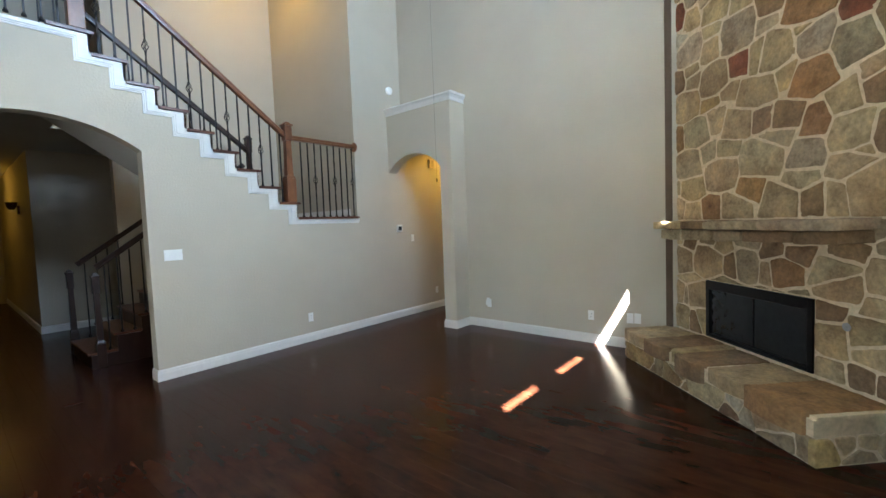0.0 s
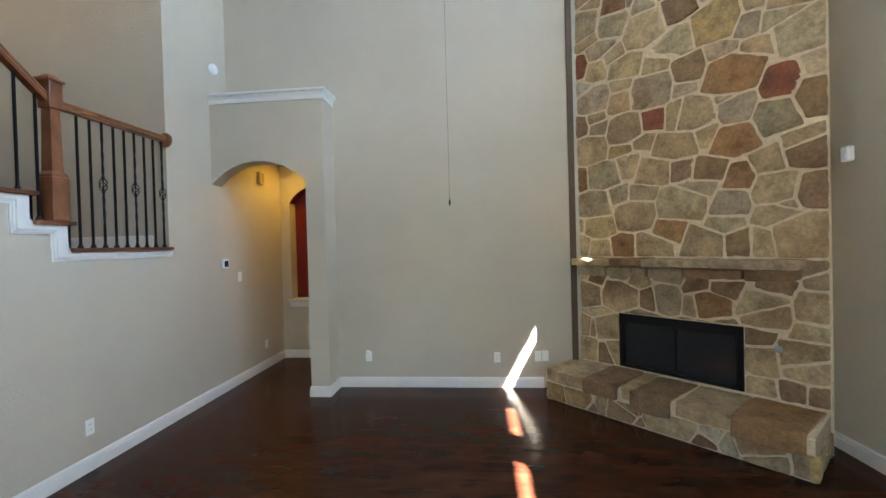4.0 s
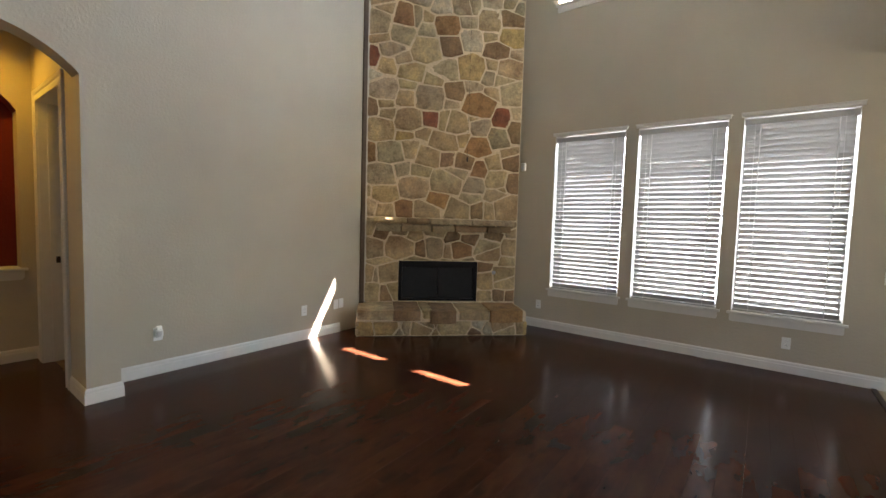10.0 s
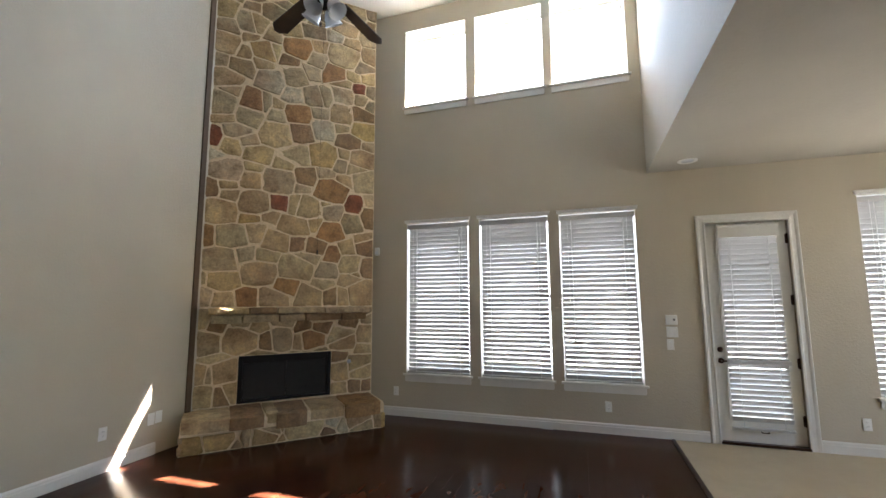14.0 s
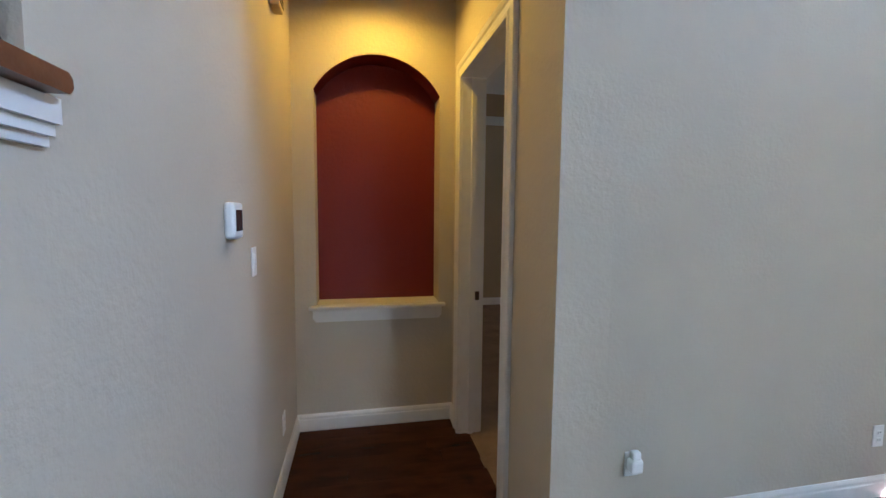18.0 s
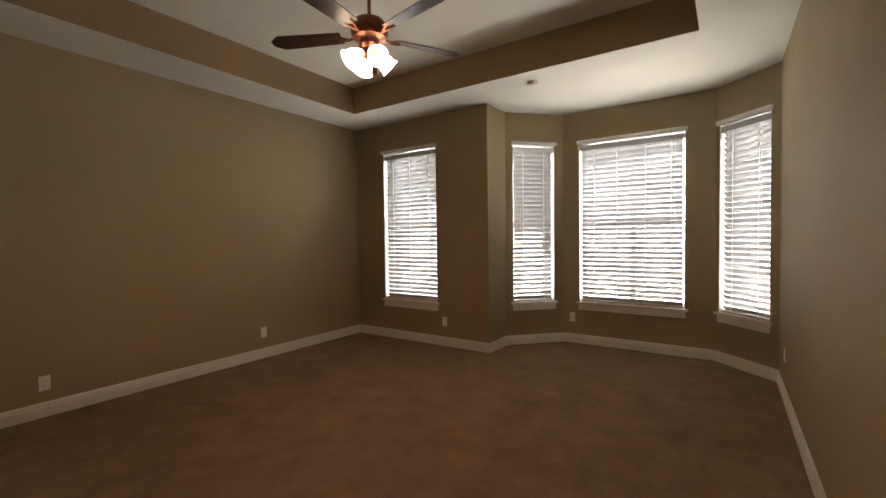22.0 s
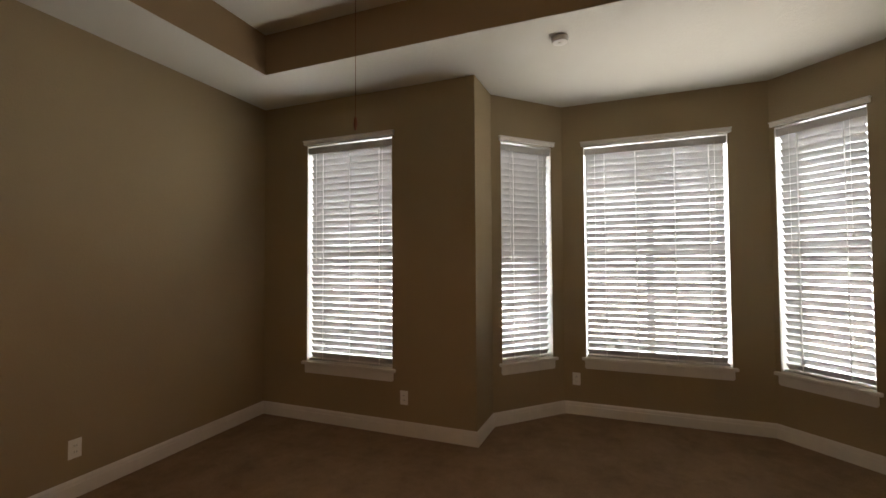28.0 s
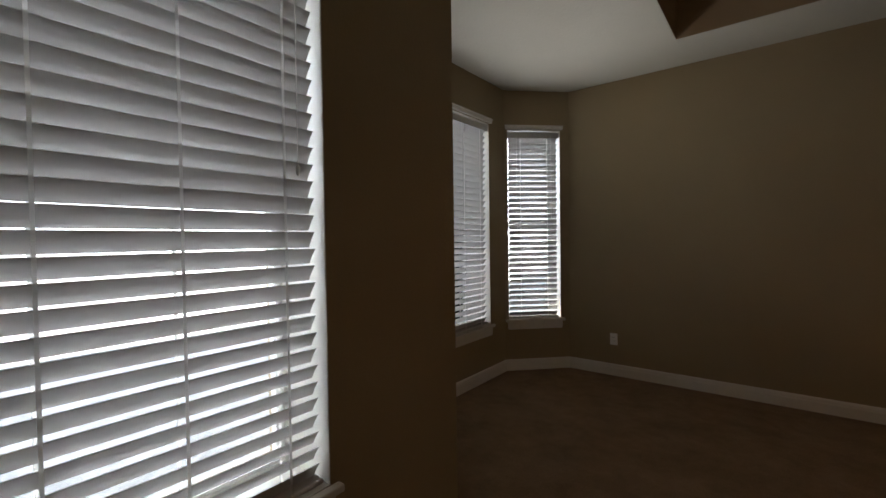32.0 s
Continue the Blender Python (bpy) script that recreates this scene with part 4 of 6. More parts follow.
for lo, hi in (((u0 + 0.095, -0.03, 0.25), (u0 + 0.125, -0.018, 2.28)), ((u1 - 0.125, -0.03, 0.25), (u1 - 0.095, -0.018, 2.28)), ((u0 + 0.125, -0.03, 0.25), (u1 - 0.125, -0.018, 0.285)), ((u0 + 0.125, -0.03, 2.245), (u1 - 0.125, -0.018, 2.28))):
    box(bm, lo, hi, MW, 0.003)
part("glazing_bead", bm, TRIM, pd)
bm = bm_new()
box(bm, (u0 + 0.11, -0.058, 0.27), (u1 - 0.11, -0.052, 2.26), MW)
part("pane", bm, GLASS, pd).visible_shadow = False
for z, kind in ((0.985, "deadbolt"), (0.865, "lever_handle")):
    bm = bm_new()
    lathe(bm, [(0.03, 0), (0.03, 0.008), (0.022, 0.018), (0.012, 0.022)], 16, MW @ Matrix.Translation((u1 - 0.055, -0.03, z)) @ Matrix.Rotation(radians(-90), 4, "X"))
    if kind == "lever_handle":
        lathe(bm, [(0.009, 0.0), (0.009, 0.05)], 10, MW @ Matrix.Translation((u1 - 0.055, -0.02, z)) @ Matrix.Rotation(radians(-90), 4, "X"))
        tube(bm, [MW @ Vector((u1 - 0.055, 0.028, z)), MW @ Vector((u1 - 0.11, 0.03, z + 0.004)), MW @ Vector((u1 - 0.17, 0.028, z - 0.006))], [0.009, 0.008, 0.006], 8)
    part(kind, bm, BRONZE, pd, "oiled bronze " + kind.replace("_", " "), True)
for z in (0.28, 0.86, 1.52, 2.18):
    bm = bm_new()
    lathe(bm, [(0.009, -0.055), (0.009, 0.055)], 10, MW @ Matrix.Translation((u0 + 0.002, -0.022, z)))
    box(bm, (u0 - 0.002, -0.03, z - 0.05), (u0 + 0.02, -0.027, z + 0.05), MW)
    part("hinge", bm, BRONZE, pd, "oiled bronze hinge")
bm = bm_new()
box(bm, (DY[0] + 9.7, -T + 0.02, 0.0), (DY[1] + 9.7, 0.02, 0.028), MW, 0.004)
part("threshold", bm, BRONZE, pd, "dark metal door threshold")
bm = bm_new()
d0, d1 = DY[0] + 9.7, DY[1] + 9.7
for lo, hi in (((d0, -0.115, 0.028), (d0 + 0.03, -0.077, 2.39)), ((d1 - 0.03, -0.115, 0.028), (d1, -0.077, 2.39)), ((d0 + 0.03, -0.115, 2.35), (d1 - 0.03, -0.077, 2.39))):
    box(bm, lo, hi, MW)
part("door_stop", bm, TRIM, pd)
db = thing("door_blinds", "white horizontal blinds fixed on the patio door", "blinds")
a0, a1 = u0 + 0.112, u1 - 0.112
bm = bm_new()
box(bm, (a0 + 0.01, -0.016, 2.255), (a1 - 0.01, 0.03, 2.30), MW, 0.004)
part("headrail", bm, SLAT, db)
bm = bm_new()
box(bm, (a0 - 0.012, 0.040, 2.205), (a1 + 0.012, 0.050, 2.335), MW, 0.003)
box(bm, (a0 - 0.016, 0.036, 2.325), (a1 + 0.016, 0.056, 2.345), MW, 0.004)
part("valance", bm, TRIM, db, "broad white valance board")
me = slat_mesh(a1 - a0)
zz = 2.215
while zz > 0.225:
    s = new("slat", me)
    s.parent = db
    s.matrix_basis = MW @ Matrix.Translation(((a0 + a1) / 2, 0.012, zz)) @ Matrix.Rotation(radians(56 + random.uniform(-2, 2)), 4, "X")
    zz -= 0.0555
bm = bm_new()
box(bm, (a0, -0.014, 0.165), (a1, 0.034, 0.190), MW, 0.005)
rail = part("bottom_rail", bm, SLAT, db)
bm = bm_new()
for u in (-0.035, 0.029):
    box(bm, ((a0 + a1) / 2 + u, 0.032, 0.152), ((a0 + a1) / 2 + u + 0.006, 0.052, 0.166), MW)
box(bm, ((a0 + a1) / 2 - 0.035, 0.046, 0.150), ((a0 + a1) / 2 + 0.035, 0.053, 0.160), MW, 0.002)
part("pull_handle", bm, BRONZE, rail, "small dark pull handle")
bm = bm_new()
box(bm, (a0 - 0.015, -0.016, 0.845), (a1 + 0.015, 0.048, 0.885), MW, 0.004)
part("hold_down_bar", bm, SLAT, db)
for c in (0.09, a1 - a0 - 0.09):
    bm = bm_new()
    box(bm, (a0 + c - 0.004, 0.043, 0.17), (a0 + c + 0.004, 0.0445, 2.26), MW)
    part("ladder_tape", bm, SLAT, db)
# ---------------------------------------------------------------- fireplace of chopped stone, across the corner
FU = Vector((1, -1, 0)).normalized()
FN = Vector((-1, -1, 0)).normalized()
FO = Vector((4.035, 0.055, 0))
FM = Matrix(((FU.x, FN.x, 0, FO.x), (FU.y, FN.y, 0, FO.y), (0, 0, 1, 0), (0, 0, 0, 1)))   # (u, d, z)
FWID, HEARTH, HDEP = 2.145, 0.325, 0.57
BU0, BU1, BZ0, BZ1 = 0.515, 1.595, 0.34, 0.885     # firebox opening
MZ1 = 1.46                                         # top of the mantel course

fireplace = thing("fireplace", "tall corner fireplace of tan and rust chopped limestone", "fireplace")
bm = bm_new()
core = [(4.06, 0.0), (5.535, -1.445), (5.70, -1.28), (5.70, 0.0)]
a = [bm.verts.new((x - FN.x * 0.03, y - FN.y * 0.03, 0)) for x, y in core[:2]] + [bm.verts.new((x, y, 0)) for x, y in core[2:]]
b = [bm.verts.new((v.co.x, v.co.y, CEIL)) for v in a]
for i in range(4):
    if i != 0:
        bm.faces.new((a[i], a[(i + 1) % 4], b[(i + 1) % 4], b[i]))
# front bed of mortar with the firebox hole
us, zs = [0.0, BU0, BU1, FWID], [0.0, BZ0, BZ1, CEIL]
for i in range(3):
    for j in range(3):
        if i == 1 and j == 1:
            continue
        bm.faces.new([bm.verts.new(FM @ Vector(p)) for p in ((us[i], -0.006, zs[j]), (us[i + 1], -0.006, zs[j]), (us[i + 1], -0.006, zs[j + 1]), (us[i], -0.006, zs[j + 1]))])
part("mortar_bed", bm, MORTAR, fireplace, "sandy tan mortar between the stones")


def clip(poly, p, n):
    """The part of a convex polygon where (q - p).n <= 0."""
    out = []
    for i, a in enumerate(poly):
        b = poly[(i + 1) % len(poly)]
        da, db = (a - p).dot(n), (b - p).dot(n)
        if da <= 0:
            out.append(a)
        if da * db < 0:
            out.append(a + (b - a) * (da / (da - db)))
    return out


PALETTE = {"tan": (0.474, 0.344, 0.186), "grey": (0.432, 0.332, 0.200), "gold": (0.465, 0.321, 0.126), "rust": (0.335, 0.181, 0.074), "red": (0.223, 0.071, 0.032), "pale": (0.502, 0.428, 0.307), "brown": (0.274, 0.170, 0.088), "sand": (0.493, 0.381, 0.223), "slate": (0.377, 0.296, 0.186)}


def stone(poly, gap, frame_m, depth, tint, rng, parent, soft=0.02, base=-0.03):
    """One stone: an inset, slightly wavering outline with a worn edge and an uneven face."""
    c = sum(poly, Vector((0, 0))) / len(poly)
    inner = list(poly)
    for i, a in enumerate(poly):
        b = poly[(i + 1) % len(poly)]
        e = (b - a)
        if e.length < 1e-4:
            continue
        n = Vector((e.y, -e.x)).normalized()
        if (c - a).dot(n) > 0:
            n = -n
        inner = clip(inner, a - n * gap * rng.uniform(0.6, 1.5), n)
        if len(inner) < 3:
            return None
    # round the corners and waver the sides
    pts = []
    k = len(inner)
    for i, p in enumerate(inner):
        a, b = inner[i - 1], inner[(i + 1) % k]
        la, lb = max((a - p).length, 1e-3), max((b - p).length, 1e-3)
        round_by = rng.uniform(0.006, 0.022)
        ra, rb = min(0.3, round_by / la), min(0.3, round_by / lb)
        pts.append(p + (a - p) * ra)
        pts.append(p + ((a - p) * ra + (b - p) * rb) * 0.27)
        pts.append(p + (b - p) * rb)
        steps = int(lb * (1 - 2 * rb) / 0.06)
        e = (b - p).normalized()
        for s in range(1, steps + 1):
            f = rb + (1 - 2 * rb) * s / (steps + 1)
            pts.append(p + (b - p) * f + Vector((-e.y, e.x)) * rng.uniform(-0.0045, 0.0045))
    c = sum(pts, Vector((0, 0))) / len(pts)
    size = max((p - c).length for p in pts)
    if size < 0.035:
        return None
    tilt = Vector((rng.uniform(-0.02, 0.02), rng.uniform(-0.02, 0.02)))
    bm = bm_new()
    rings = []
    for scale, d in ((1.0, base), (1.0, depth - 0.006), (1 - soft / size * 0.3, depth - 0.001), (0.6, depth + 0.003)):
        ring = []
        for p in pts:
            q = c + (p - c) * scale
            dd = d if d == base else d + (q - c).dot(tilt) + (rng.uniform(-0.003, 0.003) if scale < 1 else 0)
            ring.append(bm.verts.new(frame_m @ Vector((q.x, dd, q.y))))
        rings.append(ring)
    n = len(pts)
    for r0, r1 in zip(rings, rings[1:]):
        for i in range(n):
            bm.faces.new((r0[i], r0[(i + 1) % n], r1[(i + 1) % n], r1[i]))
    bm.faces.new(rings[-1])
    bmesh.ops.recalc_face_normals(bm, faces=bm.faces)
    ob = part("stone", mesh_of("stone", bm, STONE, True), None, parent)
    v = rng.uniform(0.82, 1.12)
    ob.color = (tint[0] * v, tint[1] * v * rng.uniform(0.97, 1.03), tint[2] * v * rng.uniform(0.92, 1.06), 1)
    return ob


KEPT = ("red", "rust", "gold")
TONES = ["tan"] * 8 + ["grey"] * 7 + ["slate"] * 6 + ["sand"] * 4 + ["pale"] * 2 + ["brown"] * 2 + ["gold"]


def area(poly):
    return abs(sum(a.x * b.y - b.x * a.y for a, b in zip(poly, poly[1:] + poly[:1]))) / 2


def beside(poly, other):
    """What is left of a convex outline where another lies already: the largest part past one of its sides."""
    c = sum(other, Vector((0, 0))) / len(other)
    best = []
    for i, a in enumerate(other):
        e = other[(i + 1) % len(other)] - a
        if e.length < 1e-5:
            continue
        n = Vector((e.y, -e.x)).normalized()
        if (c - a).dot(n) > 0:
            n = -n
        left = clip(poly, a, -n)
        if len(left) > 2 and (not best or area(left) > area(best)):
            best = left
    return best


def chop(poly, rng, least):
    """Break a large piece across its long way into angular smaller ones, the largest first."""
    size = area(poly)
    if size < least * rng.uniform(2.2, 4.5):
        return [poly]
    c = sum(poly, Vector((0, 0))) / len(poly)
    far = max(((a - b) for a in poly for b in poly), key=lambda v: v.length)
    turn = rng.gauss(0, 0.32)
    n = Vector((far.x * math.cos(turn) - far.y * math.sin(turn), far.x * math.sin(turn) + far.y * math.cos(turn))).normalized()
    ax = Vector((1, 0)) if abs(n.x) > abs(n.y) else Vector((0, 1))
    n = (n + ax * (0.9 if n.dot(ax) > 0 else -0.9)).normalized()
    p = c + far * rng.choice((-0.2, -0.12, 0.05, 0.14, 0.2))
    a, b = clip(poly, p, n), clip(poly, p, -n)
    if len(a) < 3 or len(b) < 3:
        return [poly]
    return sorted(chop(a, rng, least) + chop(b, rng, least), key=area, reverse=True)


def stonework(seeds, rect, frame_m, depth, rng, parent, gap=0.0105, holes=(), stretch=0.72, square=0.0, whole=False):
    """Fit stones round their seeds: each takes the ground nearest to it, with its own share."""
    u0, u1, z0, z1 = rect
    placed = []
    for i, (u, z, kind, r) in enumerate(seeds):
        p = Vector((u, z))
        poly = [Vector((u0, z0)), Vector((u1, z0)), Vector((u1, z1)), Vector((u0, z1))]
        for j, (u2, z2, _, r2) in enumerate(seeds):
            if i == j or abs(u2 - u) > 1.0 or abs(z2 - z) > 1.0:
                continue
            q = Vector((u2, z2))
            d = Vector(((q.x - p.x) * stretch, q.y - p.y))
            n = Vector((d.x * stretch, d.y))
            l2 = d.length_squared
            t = 0.5 + (r * r - r2 * r2) / (2 * l2)
            n.normalize()
            ax = Vector((math.copysign(1, n.x), 0)) if abs(n.x) > abs(n.y) else Vector((0, math.copysign(1, n.y)))
            poly = clip(poly, p + (q - p) * t, (n + ax * square).normalized())
            if len(poly) < 3:
                break
        if len(poly) < 3:
            continue
        for h0, h1, g0, g1 in holes:
            c = sum(poly, Vector((0, 0))) / len(poly)
            over = min(max(v.x for v in poly), h1) - max(min(v.x for v in poly), h0)
            high = min(max(v.y for v in poly), g1) - max(min(v.y for v in poly), g0)
            if over > 0 and high > 0:
                ways = [(abs(c.x - h0) if c.x < h1 else 9, Vector((h0, 0)), Vector((1, 0))), (abs(c.x - h1), Vector((h1, 0)), Vector((-1, 0))), (abs(c.y - g1), Vector((0, g1)), Vector((0, -1))), (abs(c.y - g0), Vector((0, g0)), Vector((0, 1)))]
                best = [w for w in ways if (c - w[1]).dot(w[2]) <= 0] or [min(ways, key=lambda w: w[0])]
                w = max(best, key=lambda w: -(c - w[1]).dot(w[2]))
                poly = clip(poly, w[1], w[2])
                if len(poly) < 3:
                    break
        if len(poly) < 3:
            continue
        for other in placed:
            poly = beside(poly, other)
            if len(poly) < 3:
                break
        if len(poly) < 3:
            continue
        placed.append(poly)
        least = 0.030 if r > 0.1 and kind in KEPT else 0.021
        if whole:
            least = 0.026 if r > 0.09 and rng.random() < 0.4 else 1.0
        for k, piece in enumerate(chop(poly, rng, least)):
            stone(piece, gap, frame_m, depth + rng.uniform(-0.004, 0.009), PALETTE[kind if k == 0 else rng.choice(TONES)], rng, parent)


rng = random.Random(11)
# the larger stones of the chimney breast, from the mantel up: u, z, tone, share
BREAST = [(0.07, 3.55, "red", 0.10), (0.34, 3.65, "slate", 0.08), (1.22, 3.15, "brown", 0.10), (1.54, 3.01, "rust", 0.17), (1.88, 2.82, "red", 0.10), (2.07, 2.70, "brown", 0.12), (0.63, 3.38, "tan", 0.11), (0.30, 3.45, "tan", 0.07), (0.29, 3.14, "grey", 0.13),
          (0.88, 3.06, "grey", 0.15), (1.22, 2.76, "tan", 0.16), (1.58, 2.72, "slate", 0.10), (1.84, 2.59, "slate", 0.13), (0.87, 2.78, "red", 0.08), (0.61, 2.75, "tan", 0.14), (0.08, 2.91, "brown", 0.06), (0.24, 2.62, "tan", 0.12), (1.08, 2.50, "tan", 0.13), (1.57, 2.44, "rust", 0.13),
          (2.02, 2.31, "brown", 0.14), (1.78, 2.25, "tan", 0.11), (1.16, 3.01, "grey", 0.04), (1.46, 2.84, "tan", 0.05)]
LOWER = [(0.38, 2.32, "slate", 0.12), (0.64, 2.40, "tan", 0.08), (0.88, 2.29, "tan", 0.12), (1.13, 2.28, "brown", 0.07), (1.38, 2.24, "brown", 0.10), (1.60, 2.14, "rust", 0.10), (1.82, 2.02, "tan", 0.13), (2.08, 1.96, "brown", 0.12), (0.02, 2.30, "rust", 0.10), (1.30, 2.07, "slate", 0.08),
         (0.25, 2.02, "grey", 0.13), (1.13, 1.96, "grey", 0.15), (1.52, 1.93, "slate", 0.11), (0.70, 1.88, "tan", 0.13), (1.82, 1.79, "tan", 0.11), (1.04, 1.72, "rust", 0.10), (1.29, 1.61, "tan", 0.12), (1.49, 1.74, "grey", 0.08), (1.65, 1.61, "brown", 0.13), (2.00, 1.67, "tan", 0.16), (0.29, 1.78, "tan", 0.11),
         (0.56, 1.58, "rust", 0.08), (0.85, 1.58, "tan", 0.10), (0.05, 1.60, "sand", 0.10), (0.77, 2.10, "grey", 0.05), (1.92, 1.88, "tan", 0.06)]
HIGH = [(1.44, 3.50, "gold", 0.14), (1.07, 4.95, "rust", 0.13), (0.66, 4.80, "gold", 0.13), (0.57, 4.10, "rust", 0.14), (0.74, 4.39, "pale", 0.14), (1.42, 3.86, "pale", 0.10), (1.08, 4.03, "rust", 0.12), (1.14, 3.76, "brown", 0.10), (1.77, 3.75, "brown", 0.11), (1.54, 4.70, "rust", 0.10),
        (1.90, 4.54, "red", 0.04), (1.68, 4.99, "sand", 0.16), (1.31, 4.30, "slate", 0.14), (0.93, 4.72, "brown", 0.06), (1.01, 4.53, "grey", 0.13), (0.81, 3.67, "tan", 0.15), (0.13, 3.98, "slate", 0.15), (0.21, 4.32, "tan", 0.11), (0.40, 4.50, "slate", 0.10), (0.50, 3.85, "slate", 0.11),
        (1.09, 3.44, "grey", 0.11), (1.67, 4.10, "tan", 0.10), (1.96, 4.15, "brown", 0.10), (1.96, 3.52, "tan", 0.12), (2.02, 3.20, "sand", 0.14)]
# round the firebox, under the mantel
BELOW = [(0.13, 1.05, "grey", 0.14), (0.51, 1.06, "tan", 0.15), (0.93, 1.05, "grey", 0.15), (0.26, 1.21, "brown", 0.05), (1.36, 1.05, "rust", 0.12), (1.20, 1.02, "tan", 0.06), (1.23, 1.21, "brown", 0.05), (1.73, 1.05, "tan", 0.16), (1.50, 1.18, "brown", 0.09), (1.83, 1.21, "brown", 0.09), (2.06, 1.09, "tan", 0.12),
         (2.00, 0.66, "tan", 0.15), (1.90, 0.40, "brown", 0.08), (2.09, 0.39, "brown", 0.07), (1.73, 0.38, "tan", 0.09), (1.72, 0.62, "tan", 0.11), (1.66, 0.81, "brown", 0.05), (0.08, 0.72, "tan", 0.10), (0.20, 0.70, "grey", 0.06), (0.38, 0.72, "tan", 0.12), (0.13, 0.43, "tan", 0.12), (0.33, 0.42, "brown", 0.08), (0.46, 0.50, "tan", 0.08),
         (0.77, 0.60, "tan", 0.10), (1.30, 0.60, "tan", 0.10)]


def fill(keys, rect, spacing, rng, tones):
    seeds = list(keys)
    u0, u1, z0, z1 = rect
    tries = 0
    while tries < 4000:
        tries += 1
        u, z = rng.uniform(u0 + 0.04, u1 - 0.04), rng.uniform(z0 + 0.04, z1 - 0.04)
        share = rng.choice((0.03, 0.05, 0.08, 0.11, 0.14))
        if all(((u - s[0]) * 0.72) ** 2 + (z - s[1]) ** 2 > (spacing * (0.42 + (share + s[3]) * 2.6)) ** 2 for s in seeds):
            seeds.append((u, z, rng.choice(tones), share))
    return seeds


upper = fill(BREAST + LOWER + HIGH, (0, FWID, MZ1, CEIL), 0.208, rng, TONES)
stonework(upper, (0, FWID, MZ1, CEIL), FM, 0.0, rng, fireplace, gap=0.0095, stretch=0.80, square=0.8, whole=True)
stonework(fill(BELOW, (0, FWID, HEARTH, MZ1), 0.208, rng, TONES), (0, FWID, HEARTH, MZ1), FM, 0.0, rng, fireplace, gap=0.0095, holes=((BU0, BU1, 0.0, BZ1),), stretch=0.80, square=0.8, whole=True)


# mantel: a deep shelf of flat stones on a bed of darker ones
MU0, MDEP = 0.175, 0.32
u = MU0 + 0.03
for k, wd in enumerate((0.32, 0.40, 0.30, 0.44, 0.32)):
    poly = [Vector((u, 1.275 + rng.uniform(0, 0.02))), Vector((u + wd, 1.275 + rng.uniform(0, 0.02))), Vector((u + wd, MZ1 - 0.075)), Vector((u, MZ1 - 0.075))]
    stone(poly, 0.006, FM, MDEP - 0.06 + rng.uniform(-0.015, 0.015), PALETTE[("slate", "grey", "slate", "brown", "brown")[k]], rng, fireplace, 0.012)
    u += wd
u = MU0
for k, wd in enumerate((0.42, 0.30, 0.55, 0.57)):
    poly = [Vector((u, MZ1 - 0.075)), Vector((u + wd, MZ1 - 0.075)), Vector((u + wd, MZ1 + rng.uniform(-0.006, 0.008))), Vector((u, MZ1 + rng.uniform(-0.006, 0.008)))]
    stone(poly, 0.004, FM, MDEP + rng.uniform(-0.012, 0.012), PALETTE[("tan", "brown", "sand", "grey")[k]], rng, fireplace, 0.010)
    u += wd
# firebox
bm = bm_new()
pp = [(BU0, BZ0), (BU1, BZ0), (BU1, BZ1), (BU0, BZ1)]
fa = [bm.verts.new(FM @ Vector((u, 0.0, z))) for u, z in pp]
fb = [bm.verts.new(FM @ Vector((u + (0.12 if u < 1 else -0.12), -0.38, z))) for u, z in pp]
for i in range(4):
    bm.faces.new((fa[i], fa[(i + 1) % 4], fb[(i + 1) % 4], fb[i]))
bm.faces.new(fb)
part("firebox", bm, FIREBOX, fireplace, "black metal firebox interior")
bm = bm_new()
for lo, hi in (((BU0, -0.03, BZ0), (BU0 + 0.045, 0.012, BZ1)), ((BU1 - 0.045, -0.03, BZ0), (BU1, 0.012, BZ1)), ((BU0 + 0.045, -0.03, BZ1 - 0.085), (BU1 - 0.045, 0.012, BZ1)), ((BU0 + 0.045, -0.03, BZ0), (BU1 - 0.045, 0.012, BZ0 + 0.03))):
    box(bm, lo, hi, FM, 0.003)
part("firebox_surround", bm, BLACKM, fireplace, "black metal frame of the firebox")
for a0, a1 in ((BU0 + 0.05, (BU0 + BU1) / 2 - 0.001), ((BU0 + BU1) / 2 + 0.001, BU1 - 0.05)):
    bm = bm_new()
    box(bm, (a0, -0.02, BZ0 + 0.035), (a1, -0.012, BZ1 - 0.09), FM)
    dr = part("firebox_door", bm, FIREGLASS, fireplace, "smoked glass firebox door")
    for lo, hi in (((a0, -0.012, BZ0 + 0.035), (a0 + 0.005, -0.004, BZ1 - 0.09)), ((a1 - 0.005, -0.012, BZ0 + 0.035), (a1, -0.004, BZ1 - 0.09))):
        bm = bm_new()
        box(bm, lo, hi, FM)
        part("door_edge", bm, BLACKM, dr)
# hearth: stone-faced bench with thick flagstones on top
bm = bm_new()
box(bm, (0.0, 0.0, 0.0), (2.13, HDEP - 0.03, HEARTH - 0.02), FM)
part("hearth_core", bm, MORTAR, fireplace, "mortar core of the raised hearth")
HF = FM @ Matrix.Translation((0, HDEP - 0.03, 0))
hs = fill([(0.35, 0.13, "gold", 0.12), (0.75, 0.12, "tan", 0.15), (1.2, 0.12, "sand", 0.15), (1.85, 0.12, "tan", 0.13)], (-0.01, 2.14, 0.0, 0.19), 0.15, rng, TONES)
stonework(hs, (-0.01, 2.14, 0.0, 0.19), HF, 0.015, rng, fireplace, 0.010)
